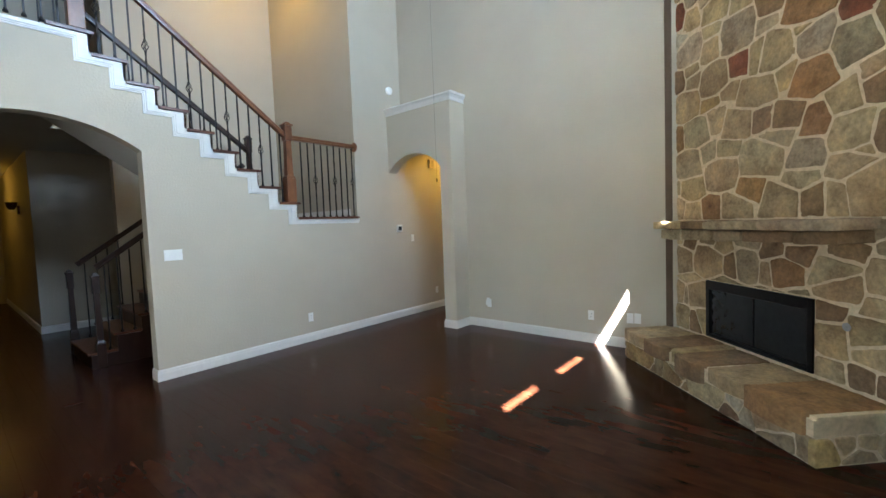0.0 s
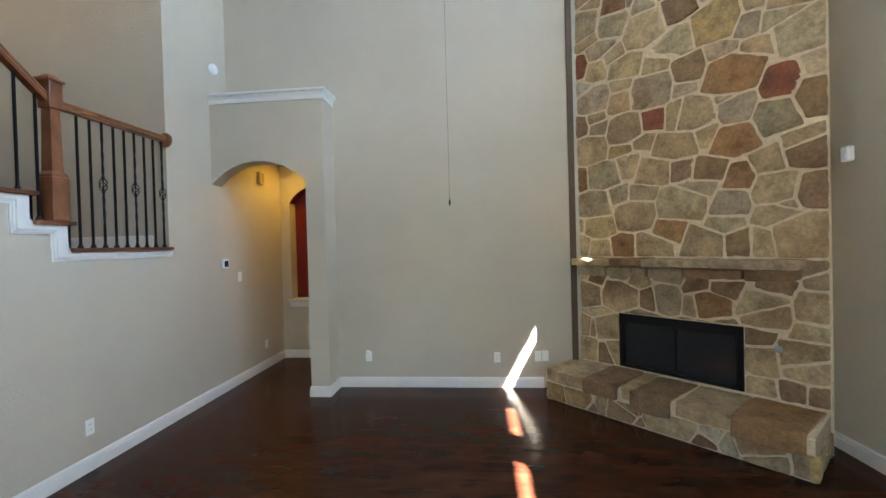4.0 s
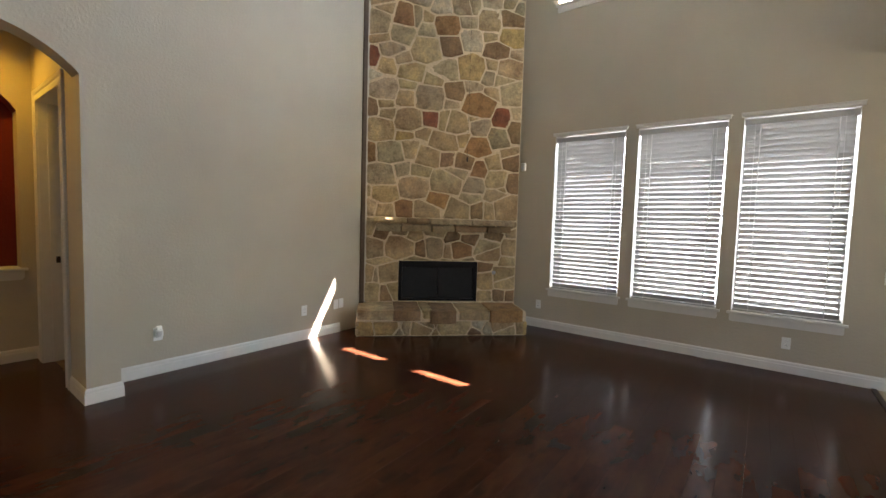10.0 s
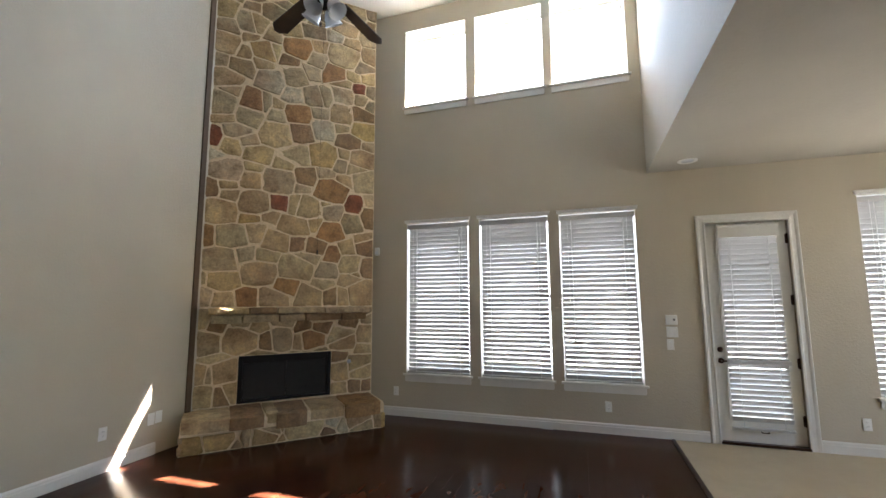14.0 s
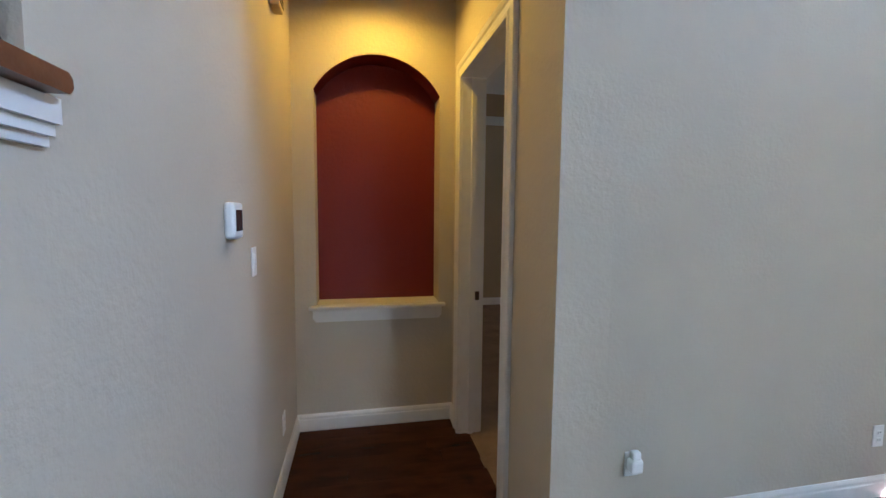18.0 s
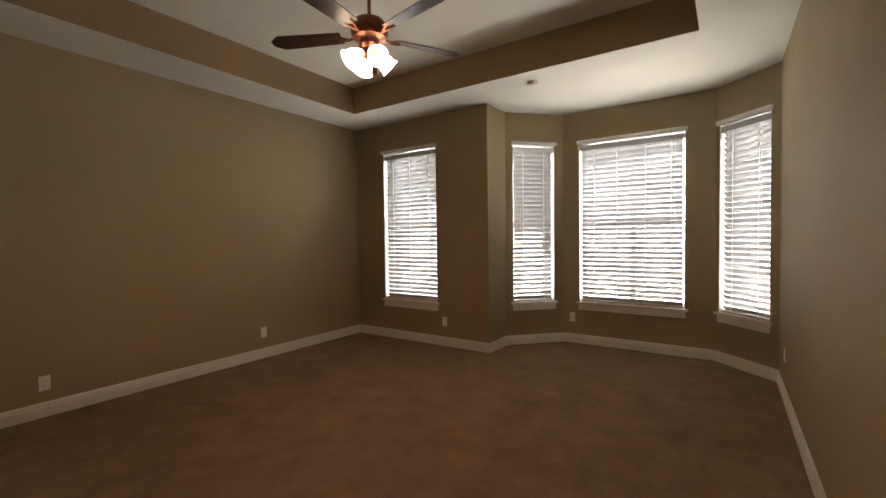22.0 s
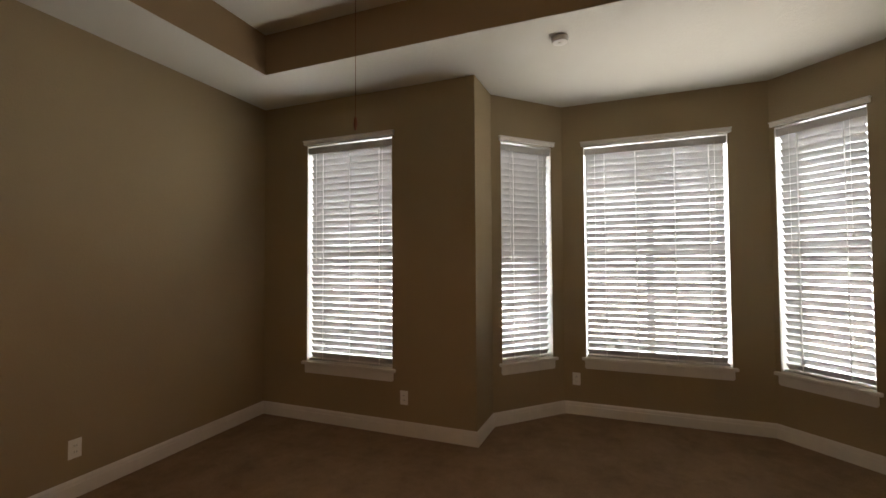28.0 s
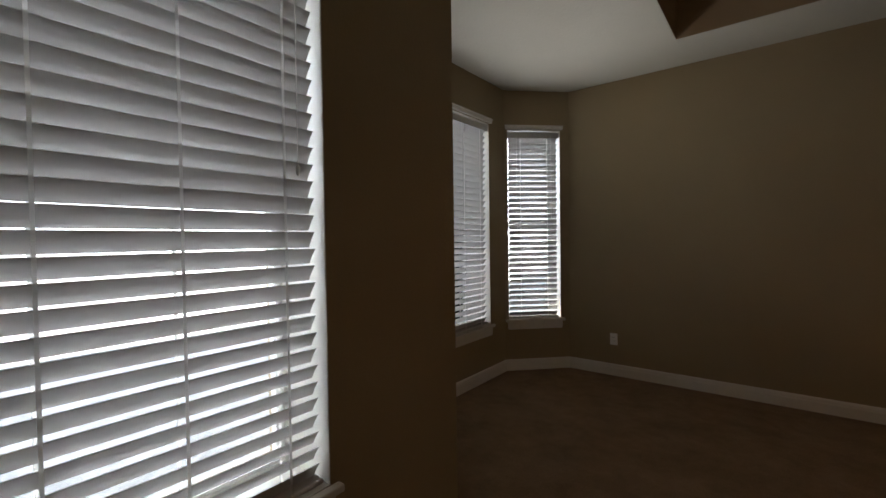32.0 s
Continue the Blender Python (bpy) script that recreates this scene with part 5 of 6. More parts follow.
HR = Matrix(((FN.x, FU.x, 0, (FM @ Vector((2.13, 0, 0))).x), (FN.y, FU.y, 0, (FM @ Vector((2.13, 0, 0))).y), (0, 0, 1, 0), (0, 0, 0, 1)))
stonework(fill([], (0.0, HDEP, 0.0, 0.19), 0.17, rng, TONES), (0.0, HDEP, 0.0, 0.19), HR, 0.012, rng, fireplace, 0.010)
HL = Matrix(((FN.x, -FU.x, 0, FM.translation.x), (FN.y, -FU.y, 0, FM.translation.y), (0, 0, 1, 0), (0, 0, 0, 1)))
stonework(fill([], (0.03, HDEP, 0.0, 0.19), 0.17, rng, TONES), (0.03, HDEP, 0.0, 0.19), HL, 0.012, rng, fireplace, 0.010)
# flagstones: outline in (u, depth), thickness upward
FLAT = Matrix(((FU.x, 0, FN.x, FO.x), (FU.y, 0, FN.y, FO.y), (0, 1, 0, 0), (0, 0, 0, 1)))
u = -0.02
lips = (("sand", 0.215, 0.0), ("brown", 0.205, 0.02), ("tan", 0.225, -0.03), ("brown", 0.165, 0.01), ("tan", 0.205, -0.01), ("rust", 0.180, 0.025))
for wd, (tone, under, out) in zip((0.46, 0.34, 0.13, 0.35, 0.40, 0.46), lips):
    j, e = rng.uniform(-0.05, 0.05), HDEP + 0.03 + out
    poly = [Vector((u, 0.0)), Vector((u + wd, 0.0)), Vector((u + wd + j, e + rng.uniform(-0.03, 0.0))), Vector((u + wd * rng.uniform(0.55, 0.75), e + rng.uniform(0.008, 0.02))), Vector((u + wd * rng.uniform(0.25, 0.4), e + rng.uniform(0.008, 0.02))), Vector((u + j * 0.5, e + rng.uniform(-0.03, 0.0)))]
    stone(poly, 0.008, FLAT, HEARTH + rng.uniform(-0.012, 0.010), PALETTE[tone], rng, fireplace, 0.022, base=under)
    u += wd
bm = bm_new()
box(bm, (0.0, 0.0, 0.185), (2.13, HDEP - 0.01, HEARTH - 0.035), FM)
part("hearth_bed", bm, MORTAR, fireplace)
EDGEWOOD = plain("brown_board_paint", (0.10, 0.06, 0.032), 0.7)
# brown painted edge board beside the stone
slab("trim_stone_edge", "dark brown board between the stonework and the wall", (3.98, -0.018, 0.15), (4.045, -0.001, CEIL), EDGEWOOD)

# small valve key plate on the stone
bm = bm_new()
lathe(bm, [(0.028, 0.0), (0.028, 0.004), (0.010, 0.008), (0.008, 0.014)], 16, FM @ Matrix.Translation((1.83, 0.012, 0.74)) @ Matrix.Rotation(radians(-90), 4, "X"))
solid("gas_valve_plate", bm, plain("dull_steel", (0.4, 0.4, 0.42), 0.4, 0.9), "small round steel gas key plate on the stone", "valve plate", smooth=True)
# ---------------------------------------------------------------- staircase
stairs = thing("staircase", "U-shaped staircase with dark wood treads and white skirt", "staircase")


def tread(x0, x1, yb, yf, z, name="tread"):
    """A tread with a rounded nosing towards yf."""
    s = 1 if yf > yb else -1
    prof = [(yb, z - 0.028), (yb, z), (yf - s * 0.008, z), (yf, z - 0.007), (yf, z - 0.02), (yf - s * 0.008, z - 0.028)]
    bm = bm_new()
    a = [bm.verts.new((x0, y, h)) for y, h in prof]
    b = [bm.verts.new((x1, y, h)) for y, h in prof]
    n = len(prof)
    for i in range(n):
        bm.faces.new((a[i], a[(i + 1) % n], b[(i + 1) % n], b[i]))
    bm.faces.new(a[::-1])
    bm.faces.new(b)
    return part(name, bm, TREADWOOD, stairs)


for i in range(1, 10):
    z, y = LAND + RISE * i, -2.0 - RUN * (i - 1)
    back = y - RUN if i < 9 else y - 0.3
    tread(-1.12, 0.052, back, y + 0.028, z)
    bm = bm_new()
    box(bm, (-1.12, y - 0.02, z - RISE), (0.028, y, z - 0.028))
    part("riser", bm, TREADWOOD, stairs)
tread(-2.22, 0.052, -2.0, -1.0, LAND, "landing_board")
bm = bm_new()
box(bm, (-2.22, -2.0, LAND - 0.2), (-0.162, -1.0, LAND - 0.03))
part("landing_frame", bm, WALL, stairs)
for i in range(1, 9):
    z, y = RISE * i * LAND / (9 * RISE) * 1.0, -4.03 + RUN * (i - 1)
    tread(-2.18, -1.16, y + RUN, y - 0.028, z)
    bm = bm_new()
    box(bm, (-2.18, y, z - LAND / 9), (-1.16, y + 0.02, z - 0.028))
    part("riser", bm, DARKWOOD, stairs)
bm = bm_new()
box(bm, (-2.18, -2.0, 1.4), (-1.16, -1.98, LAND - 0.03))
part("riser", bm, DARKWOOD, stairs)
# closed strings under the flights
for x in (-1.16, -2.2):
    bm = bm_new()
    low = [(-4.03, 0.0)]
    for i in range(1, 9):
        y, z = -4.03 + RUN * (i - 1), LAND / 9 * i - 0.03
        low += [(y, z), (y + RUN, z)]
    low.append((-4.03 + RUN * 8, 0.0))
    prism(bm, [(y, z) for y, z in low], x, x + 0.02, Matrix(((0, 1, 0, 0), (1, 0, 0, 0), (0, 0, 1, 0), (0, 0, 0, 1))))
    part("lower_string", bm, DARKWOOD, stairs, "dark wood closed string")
bm = bm_new()
for i in range(1, 10):
    z, y = LAND + RISE * i, -2.0 - RUN * (i - 1)
    box(bm, (-1.14, y - RUN, z - 0.42), (-1.12, y, z - 0.03))
part("upper_string", bm, TRIM, stairs, "white painted string")

# white zigzag skirt on the stair wall, in two layers
def zigzag(drop, back):
    """Outline under the treads: top follows the steps, bottom lies drop below and back behind."""
    top, low = [(-0.985, LAND - 0.03)], [(-0.985, LAND - 0.03 - drop)]
    for i in range(1, 10):
        y = -2.0 - RUN * (i - 1)
        top += [(y, LAND + RISE * (i - 1) - 0.03), (y, LAND + RISE * i - 0.03)]
        low += [(y - back, LAND + RISE * (i - 1) - 0.03 - drop), (y - back, LAND + RISE * i - 0.03 - drop)]
    top.append((-5.0, LAND + 9 * RISE - 0.03))
    low.append((-5.0, LAND + 9 * RISE - 0.03 - drop))
    return top, low


for drop, back, x0, x1 in ((0.034, 0.096, 0.0005, 0.028), (0.050, 0.112, 0.0005, 0.019), (0.064, 0.126, 0.0005, 0.011)):
    top, low = zigzag(drop, back)
    bm = bm_new()
    n = len(top)
    rings = [[bm.verts.new((x, y, z)) for y, z in pts] for x in (x0, x1) for pts in (top, low)]
    t0, l0, t1, l1 = rings
    for i in range(n - 1):
        for q in ((t1[i], t1[i + 1], l1[i + 1], l1[i]), (t0[i], t0[i + 1], t1[i + 1], t1[i]), (l0[i], l0[i + 1], l1[i + 1], l1[i]), (t0[i], l0[i], l0[i + 1], t0[i + 1])):
            bm.faces.new(q)
    bm.faces.new((t0[0], t1[0], l1[0], l0[0]))
    bm.faces.new((t0[-1], t1[-1], l1[-1], l0[-1]))
    part("skirt_board", bm, TRIM, stairs, "white moulded zigzag skirt board")

# ---- railings
BAL = {}


def baluster_mesh(h, kind):
    """Square iron bar with a foot; kinds: plain, twist, basket."""
    key = (round(h, 2), kind)
    if key in BAL:
        return BAL[key]
    bm = bm_new()
    r = 0.0075
    rings = []
    levels = [0.0, 0.03, h * 0.2, h - 0.02] if kind == "plain" else [h * k / 40 for k in range(41)]
    mid = h * 0.5
    for z in levels:
        ang = 0.0
        rr = r
        if kind == "twist":
            t = min(max((z - h * 0.25) / (h * 0.5), 0), 1)
            ang = t * 4 * PI
        if kind == "basket":
            if abs(z - mid) < 0.05:
                rr = 0.003
            else:
                t = min(max((z - h * 0.15) / (h * 0.7), 0), 1)
                ang = t * 3 * PI
        rings.append([bm.verts.new((rr * 1.3 * math.cos(ang + PI / 4 + k * PI / 2), rr * 1.3 * math.sin(ang + PI / 4 + k * PI / 2), z)) for k in range(4)])
    for a, b in zip(rings, rings[1:]):
        for k in range(4):
            bm.faces.new((a[k], a[(k + 1) % 4], b[(k + 1) % 4], b[k]))
    bm.faces.new(rings[0][::-1])
    bm.faces.new(rings[-1])
    lathe(bm, [(0.019, 0.0), (0.019, 0.012), (0.011, 0.028), (0.011, 0.034)], 8)
    if kind == "basket":
        for k in range(4):
            pts = []
            for i in range(9):
                t = i / 8
                a = k * PI / 2 + t * PI
                rr = 0.006 + 0.024 * math.sin(PI * t)
                pts.append((rr * math.cos(a), rr * math.sin(a), mid - 0.055 + 0.11 * t))
            tube(bm, pts, 0.0042, 5)
        for z in (mid - 0.06, mid + 0.06):
            lathe(bm, [(0.009, z - 0.008), (0.014, z), (0.009, z + 0.008)], 8)
    BAL[key] = mesh_of("baluster", bm, IRON, False)
    return BAL[key]


def baluster(parent, x, y, z0, z1, kind):
    ob = new("baluster", baluster_mesh(z1 - z0, kind))
    ob.parent = parent
    ob.location = (x, y, z0)
    return ob


RAIL = [(-0.028, 0.0), (-0.032, 0.02), (-0.026, 0.03), (-0.03, 0.045), (-0.02, 0.06), (0.0, 0.065), (0.02, 0.06), (0.03, 0.045), (0.026, 0.03), (0.032, 0.02), (0.028, 0.0)]


def newel(parent, x, y, z, h, material, base=0.31, wide=0.062):
    bm = bm_new()
    box(bm, (x - wide, y - wide, z), (x + wide, y + wide, z + base), None, 0.006)
    n = parent
    p = part("newel_post", bm, material, n, "square wooden newel post")
    bm = bm_new()
    prof = [(wide * 1.30, z + base), (wide * 1.30, z + base + 0.015), (wide * 0.95, z + base + 0.04), (wide * 0.8, z + h - 0.26), (wide * 0.8, z + h - 0.25)]
    lathe(bm, prof, 4, Matrix.Translation((x, y, 0)) @ Matrix.Rotation(radians(45), 4, "Z"))
    part("post_shaft", bm, material, p)
    bm = bm_new()
    s = wide * 0.78
    box(bm, (x - s, y - s, z + h - 0.25), (x + s, y + s, z + h - 0.05), None, 0.004)
    box(bm, (x - s * 1.25, y - s * 1.25, z + h - 0.06), (x + s * 1.25, y + s * 1.25, z + h - 0.038), None, 0.004)
    lathe(bm, [(s * 1.25, z + h - 0.038), (s * 0.8, z + h - 0.012), (0.01, z + h)], 4, Matrix.Translation((x, y, 0)) @ Matrix.Rotation(radians(45), 4, "Z"))
    part("post_cap", bm, material, p)
    return p


SL = RISE / RUN
railing = thing("stair_railing", "open railing with cherry wood handrail and black iron balusters", "railing")
newel(railing, 0.0, -2.085, LAND + RISE, 1.04, CHERRY)
newel(railing, 0.0, -4.12, LAND + 9 * RISE, 1.05, CHERRY)
bm = bm_new()
sweep(bm, RAIL, (0, -2.03, 2.69), (0, -1.012, 2.69))
part("handrail", bm, CHERRY, railing, "level cherry wood handrail", True)
bm = bm_new()
lathe(bm, [(0.07, 0.0), (0.07, 0.012), (0.055, 0.022), (0.045, 0.024)], 20, Matrix.Translation((0, -1.0, 2.715)) @ Matrix.Rotation(radians(90), 4, "X"))
part("rail_rosette", bm, CHERRY, railing, "round wooden rosette at the wall", True)
za = LAND + RISE + 0.82
bm = bm_new()
sweep(bm, RAIL, (0, -2.12, za), (0, -4.09, za + SL * 1.97))
part("handrail", bm, CHERRY, railing, "sloping cherry wood handrail", True)
bm = bm_new()
sweep(bm, RAIL, (0, -4.15, LAND + 9 * RISE + 0.93), (0, -5.0, LAND + 9 * RISE + 0.93))
part("handrail", bm, CHERRY, railing, "", True)
kinds = ("basket", "plain", "plain")
for k in range(9):
    baluster(railing, 0.0, -1.06 - k * 0.105, LAND, 2.70, kinds[k % 3])
n = 0
for i in range(1, 10):
    for f in (0.25, 0.75):
        y = -2.0 - RUN * (i - 1 + f)
        if i == 1 and f < 0.5:
            continue
        if i == 9 and f > 0.2:
            continue
        n += 1
        baluster(railing, 0.0, y, LAND + RISE * i, za + SL * (-2.12 - y) + 0.012, kinds[n % 3])
for k in range(7):
    baluster(railing, 0.0, -4.24 - k * 0.11, LAND + 9 * RISE, LAND + 9 * RISE + 0.94, kinds[k % 3])

inner = thing("inner_stair_railing", "dark wood handrail with iron balusters between the two flights", "railing")
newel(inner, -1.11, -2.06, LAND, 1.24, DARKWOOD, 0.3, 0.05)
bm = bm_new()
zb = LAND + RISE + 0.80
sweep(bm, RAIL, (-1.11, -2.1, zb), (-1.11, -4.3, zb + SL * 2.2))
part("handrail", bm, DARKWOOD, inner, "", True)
n = 0
for i in range(1, 10):
    for f in (0.25, 0.75):
        y = -2.0 - RUN * (i - 1 + f)
        if i == 1 and f < 0.5:
            continue
        n += 1
        baluster(inner, -1.11, y, LAND + RISE * i, zb + SL * (-2.1 - y) + 0.012, kinds[n % 3])

lower = thing("lower_stair_railing", "dark wood railing with turned-out start at the foot of the stairs", "railing")
SL2 = (LAND / 9) / RUN
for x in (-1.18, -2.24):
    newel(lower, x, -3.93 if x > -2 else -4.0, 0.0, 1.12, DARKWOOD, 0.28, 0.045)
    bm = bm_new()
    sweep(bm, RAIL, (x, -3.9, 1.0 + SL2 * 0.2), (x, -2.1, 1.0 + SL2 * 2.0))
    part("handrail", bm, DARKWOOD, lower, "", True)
    for i in range(1, 9):
        for f in (0.25, 0.75):
            y = -4.03 + RUN * (i - 1 + f)
            if y < -3.85:
                continue
            baluster(lower, x, y, LAND / 9 * i, 1.0 + SL2 * (y + 4.1) + 0.012, "plain")

# ---------------------------------------------------------------- small fittings
def plate(name, label, category, m, u, z, w, h, kind="blank", material=PLATE):
    """A wall plate centred at (u, z) on the wall frame m."""
    p = thing(name, label, category, group=category + "s")
    bm = bm_new()
    box(bm, (u - w / 2, 0.0, z - h / 2), (u + w / 2, 0.006, z + h / 2), m, 0.0025)
    part("cover_plate", bm, material, p)
    if kind == "outlet":
        for dz in (-0.02, 0.02):
            bm = bm_new()
            box(bm, (u - 0.016, 0.006, z + dz - 0.013), (u + 0.016, 0.0085, z + dz + 0.013), m, 0.002)
            s = part("socket", bm, material, p)
            bm = bm_new()
            for du in (-0.007, 0.007):
                box(bm, (u + du - 0.0012, 0.0085, z + dz - 0.004), (u + du + 0.0012, 0.009, z + dz + 0.006), m)
            part("slot", bm, DARK, s)
    if kind.startswith("switch"):
        n = int(kind[6:] or 1)
        for k in range(n):
            c = u + (k - (n - 1) / 2) * 0.046
            bm = bm_new()
            box(bm, (c - 0.016, 0.006, z - 0.033), (c + 0.016, 0.0095, z + 0.033), m, 0.002)
            part("rocker", bm, material, p)
    return p


MS = local(0.0, 3.0, -90)        # stair wall, u = 3 - y
MBW = local(5.70, 0.0, 180)      # fireplace wall, u = 5.7 - x
MNB = local(5.70, BY1, 180)      # bedroom north wall
plate("light_switch_plate", "wide white four-gang switch plate beside the arch", "switch", MS, 3 + 3.477, 1.305, 0.172, 0.114, "switch4")
plate("outlet_plate", "white duplex outlet on the stair wall", "outlet", MS, 3 + 1.885, 0.33, 0.072, 0.118, "outlet")
plate("light_switch_plate", "white single switch beside the arch", "switch", MS, 3 - 0.164, 1.31, 0.072, 0.118, "switch1")
plate("outlet_plate", "white outlet low in the alcove", "outlet", MS, 3 - 0.75, 0.33, 0.072, 0.118, "outlet")
plate("outlet_plate", "white outlet on the fireplace wall", "outlet", MBW, 5.7 - 3.144, 0.343, 0.072, 0.118, "outlet")
plate("cable_plate", "white blank plate beside the hearth", "wall plate", MBW, 5.7 - 3.60, 0.355, 0.072, 0.118)
plate("cable_plate", "white blank plate beside the hearth", "wall plate", MBW, 5.7 - 3.68, 0.36, 0.072, 0.118)
plate("outlet_plate", "white outlet under the living room windows", "outlet", MW, 9.7 - 1.76, 0.32, 0.072, 0.118, "outlet")
plate("outlet_plate", "white outlet under the living room windows", "outlet", MW, 9.7 - 4.445, 0.30, 0.072, 0.118, "outlet")
plate("outlet_plate", "white outlet beside the patio door", "outlet", MW, 9.7 - 6.82, 0.30, 0.072, 0.118, "outlet")
plate("light_switch_plate", "white double switch beside the patio door", "switch", MW, 9.7 - 5.158, 1.165, 0.118, 0.118, "switch2")
plate("light_switch_plate", "white single switch beside the patio door", "switch", MW, 9.7 - 5.132, 1.025, 0.072, 0.118, "switch1")
plate("outlet_plate", "white outlet on the bedroom wall", "outlet", MNB, 5.7 - 2.225, 0.255, 0.072, 0.118, "outlet")
plate("outlet_plate", "white outlet on the bedroom wall", "outlet", MNB, 5.7 - 4.14, 0.29, 0.072, 0.118, "outlet")
plate("cable_plate", "white blank plate low on the bedroom wall", "wall plate", MNB, 5.7 - 1.835, 0.246, 0.072, 0.118)
plate("outlet_plate", "white outlet below the bedroom window", "outlet", MB1, 3.515 - 2.88, 0.30, 0.072, 0.118, "outlet")
plate("outlet_plate", "white outlet in the bay", "outlet", M3, 2.19 - 0.625, 0.32, 0.072, 0.118, "outlet")
plate("outlet_plate", "white outlet low on the bedroom wall", "outlet", local(1.23, BY0, 0), 5.75 - 1.23, 0.356, 0.072, 0.118, "outlet")

# alarm keypad by the patio door
kp = thing("alarm_keypad", "white alarm keypad with a dark button", "keypad")
bm = bm_new()
box(bm, (9.7 - 5.155 - 0.06, 0, 1.30 - 0.055), (9.7 - 5.155 + 0.06, 0.022, 1.30 + 0.055), MW, 0.006)
part("keypad_case", bm, PLATE, kp)
bm = bm_new()
lathe(bm, [(0.012, 0), (0.012, 0.004)], 12, MW @ Matrix.Translation((9.7 - 5.18, 0.022, 1.305)) @ Matrix.Rotation(radians(-90), 4, "X"))
part("button", bm, DARK, kp, "dark round button")
# thermostat
th = thing("thermostat", "white wall thermostat with a dark display", "thermostat")
bm = bm_new()
box(bm, (3 + 0.15 - 0.055, 0, 1.482 - 0.06), (3 + 0.15 + 0.055, 0.032, 1.482 + 0.06), MS, 0.010)
part("case", bm, PLATE, th)
bm = bm_new()
box(bm, (3 + 0.15 - 0.036, 0.032, 1.482 - 0.034), (3 + 0.15 + 0.036, 0.0335, 1.482 + 0.036), MS, 0.002)
part("display", bm, plain("dark_display", (0.03, 0.035, 0.04), 0.2), th, "dark glass display")
# plug-in night light by the pillar
ng = thing("plug_in_air_freshener", "white plug-in unit in a low outlet", "plug-in")
bm = bm_new()
box(bm, (5.7 - 1.657 - 0.036, 0, 0.30), (5.7 - 1.657 + 0.036, 0.006, 0.418), MBW, 0.0025)
part("cover_plate", bm, PLATE, ng)
bm = bm_new()
box(bm, (5.7 - 1.657 - 0.03, 0.006, 0.335), (5.7 - 1.657 + 0.03, 0.055, 0.40), MBW, 0.012)
box(bm, (5.7 - 1.657 - 0.022, 0.012, 0.395), (5.7 - 1.657 + 0.022, 0.048, 0.435), MBW, 0.010)
part("plug_body", bm, PLATE, ng)
# motion sensors, smoke detectors, chime
def disc(name, label, category, m, r, depth, material=PLATE):
    t = thing(name, label, category)
    bm = bm_new()
    lathe(bm, [(r, 0.0), (r, depth * 0.55), (r * 0.86, depth), (r * 0.3, depth * 1.05)], 24, m)
    part("housing", bm, material, t, "", True)
    bm = bm_new()
    lathe(bm, [(r * 0.30, depth * 1.0), (r * 0.26, depth * 1.2), (r * 0.1, depth * 1.22)], 16, m)
    part("sensor_cap", bm, material, t, "", True)
    return t


disc("smoke_detector", "round white smoke detector high on the wall", "smoke detector", Matrix.Translation((0.0, -0.25, 3.70)) @ Matrix.Rotation(radians(90), 4, "Y"), 0.062, 0.035)
disc("smoke_detector", "round white smoke detector on the bedroom ceiling", "smoke detector", Matrix.Translation((5.37, 2.18, BZ)) @ Matrix.Rotation(PI, 4, "X"), 0.055, 0.035)
ms = thing("motion_sensor", "small white motion sensor beside the stonework", "sensor")
bm = bm_new()
box(bm, (9.7 - 1.46 - 0.035, 0, 2.17), (9.7 - 1.46 + 0.035, 0.05, 2.28), MW, 0.012)
part("housing", bm, PLATE, ms)
bm = bm_new()
box(bm, (9.7 - 1.46 - 0.022, 0.05, 2.185), (9.7 - 1.46 + 0.022, 0.056, 2.225), MW, 0.004)
part("lens", bm, OPAL, ms)
ch = thing("door_chime", "brown and cream door chime box high in the alcove", "chime")
bm = bm_new()
box(bm, (3 - 0.69 - 0.06, 0, 2.53), (3 - 0.69 + 0.06, 0.05, 2.69), MS, 0.008)
part("chime_case", bm, plain("cream_plastic", (0.45, 0.36, 0.22), 0.5), ch)
for k in range(5):
    bm = bm_new()
    box(bm, (3 - 0.69 - 0.045, 0.05, 2.55 + k * 0.026), (3 - 0.69 + 0.045, 0.053, 2.56 + k * 0.026), MS)
    part("grille_bar", bm, DARK, ch)


def can_light(x, y, z, label, lit):
    t = thing("recessed_light", label, "ceiling light")
    m = Matrix.Translation((x, y, z))
    bm = bm_new()
    lathe(bm, [(0.062, -0.003), (0.095, -0.008), (0.098, -0.002), (0.098, 0.0), (0.062, 0.0)], 28, m, close=False)
    part("trim_ring", bm, PLATE, t, "white trim ring", True)
    bm = bm_new()
    lathe(bm, [(0.0615, -0.0025), (0.05, -0.006), (0.02, -0.009)], 24, m)
    part("lens", bm, CANGLOW if lit else OPAL, t, "glowing lens" if lit else "", True)
    return t


can_light(0.56, 0.86, 3.0, "lit recessed ceiling light in the alcove", True)
can_light(5.35, -5.36, LOW, "unlit recessed light in the low ceiling", False)

hl = thing("flush_ceiling_light", "lit flush dome light on the foyer ceiling", "ceiling light")
bm = bm_new()
lathe(bm, [(0.17, 0.0), (0.17, -0.02), (0.15, -0.03)], 28, Matrix.Translation((-7.2, -4.85, 2.95)))
part("base_ring", bm, BRONZE, hl, "bronze base ring", True)
bm = bm_new()
lathe(bm, [(0.15, -0.028), (0.135, -0.07), (0.09, -0.10), (0.02, -0.115)], 28, Matrix.Translation((-7.2, -4.85, 2.95)))
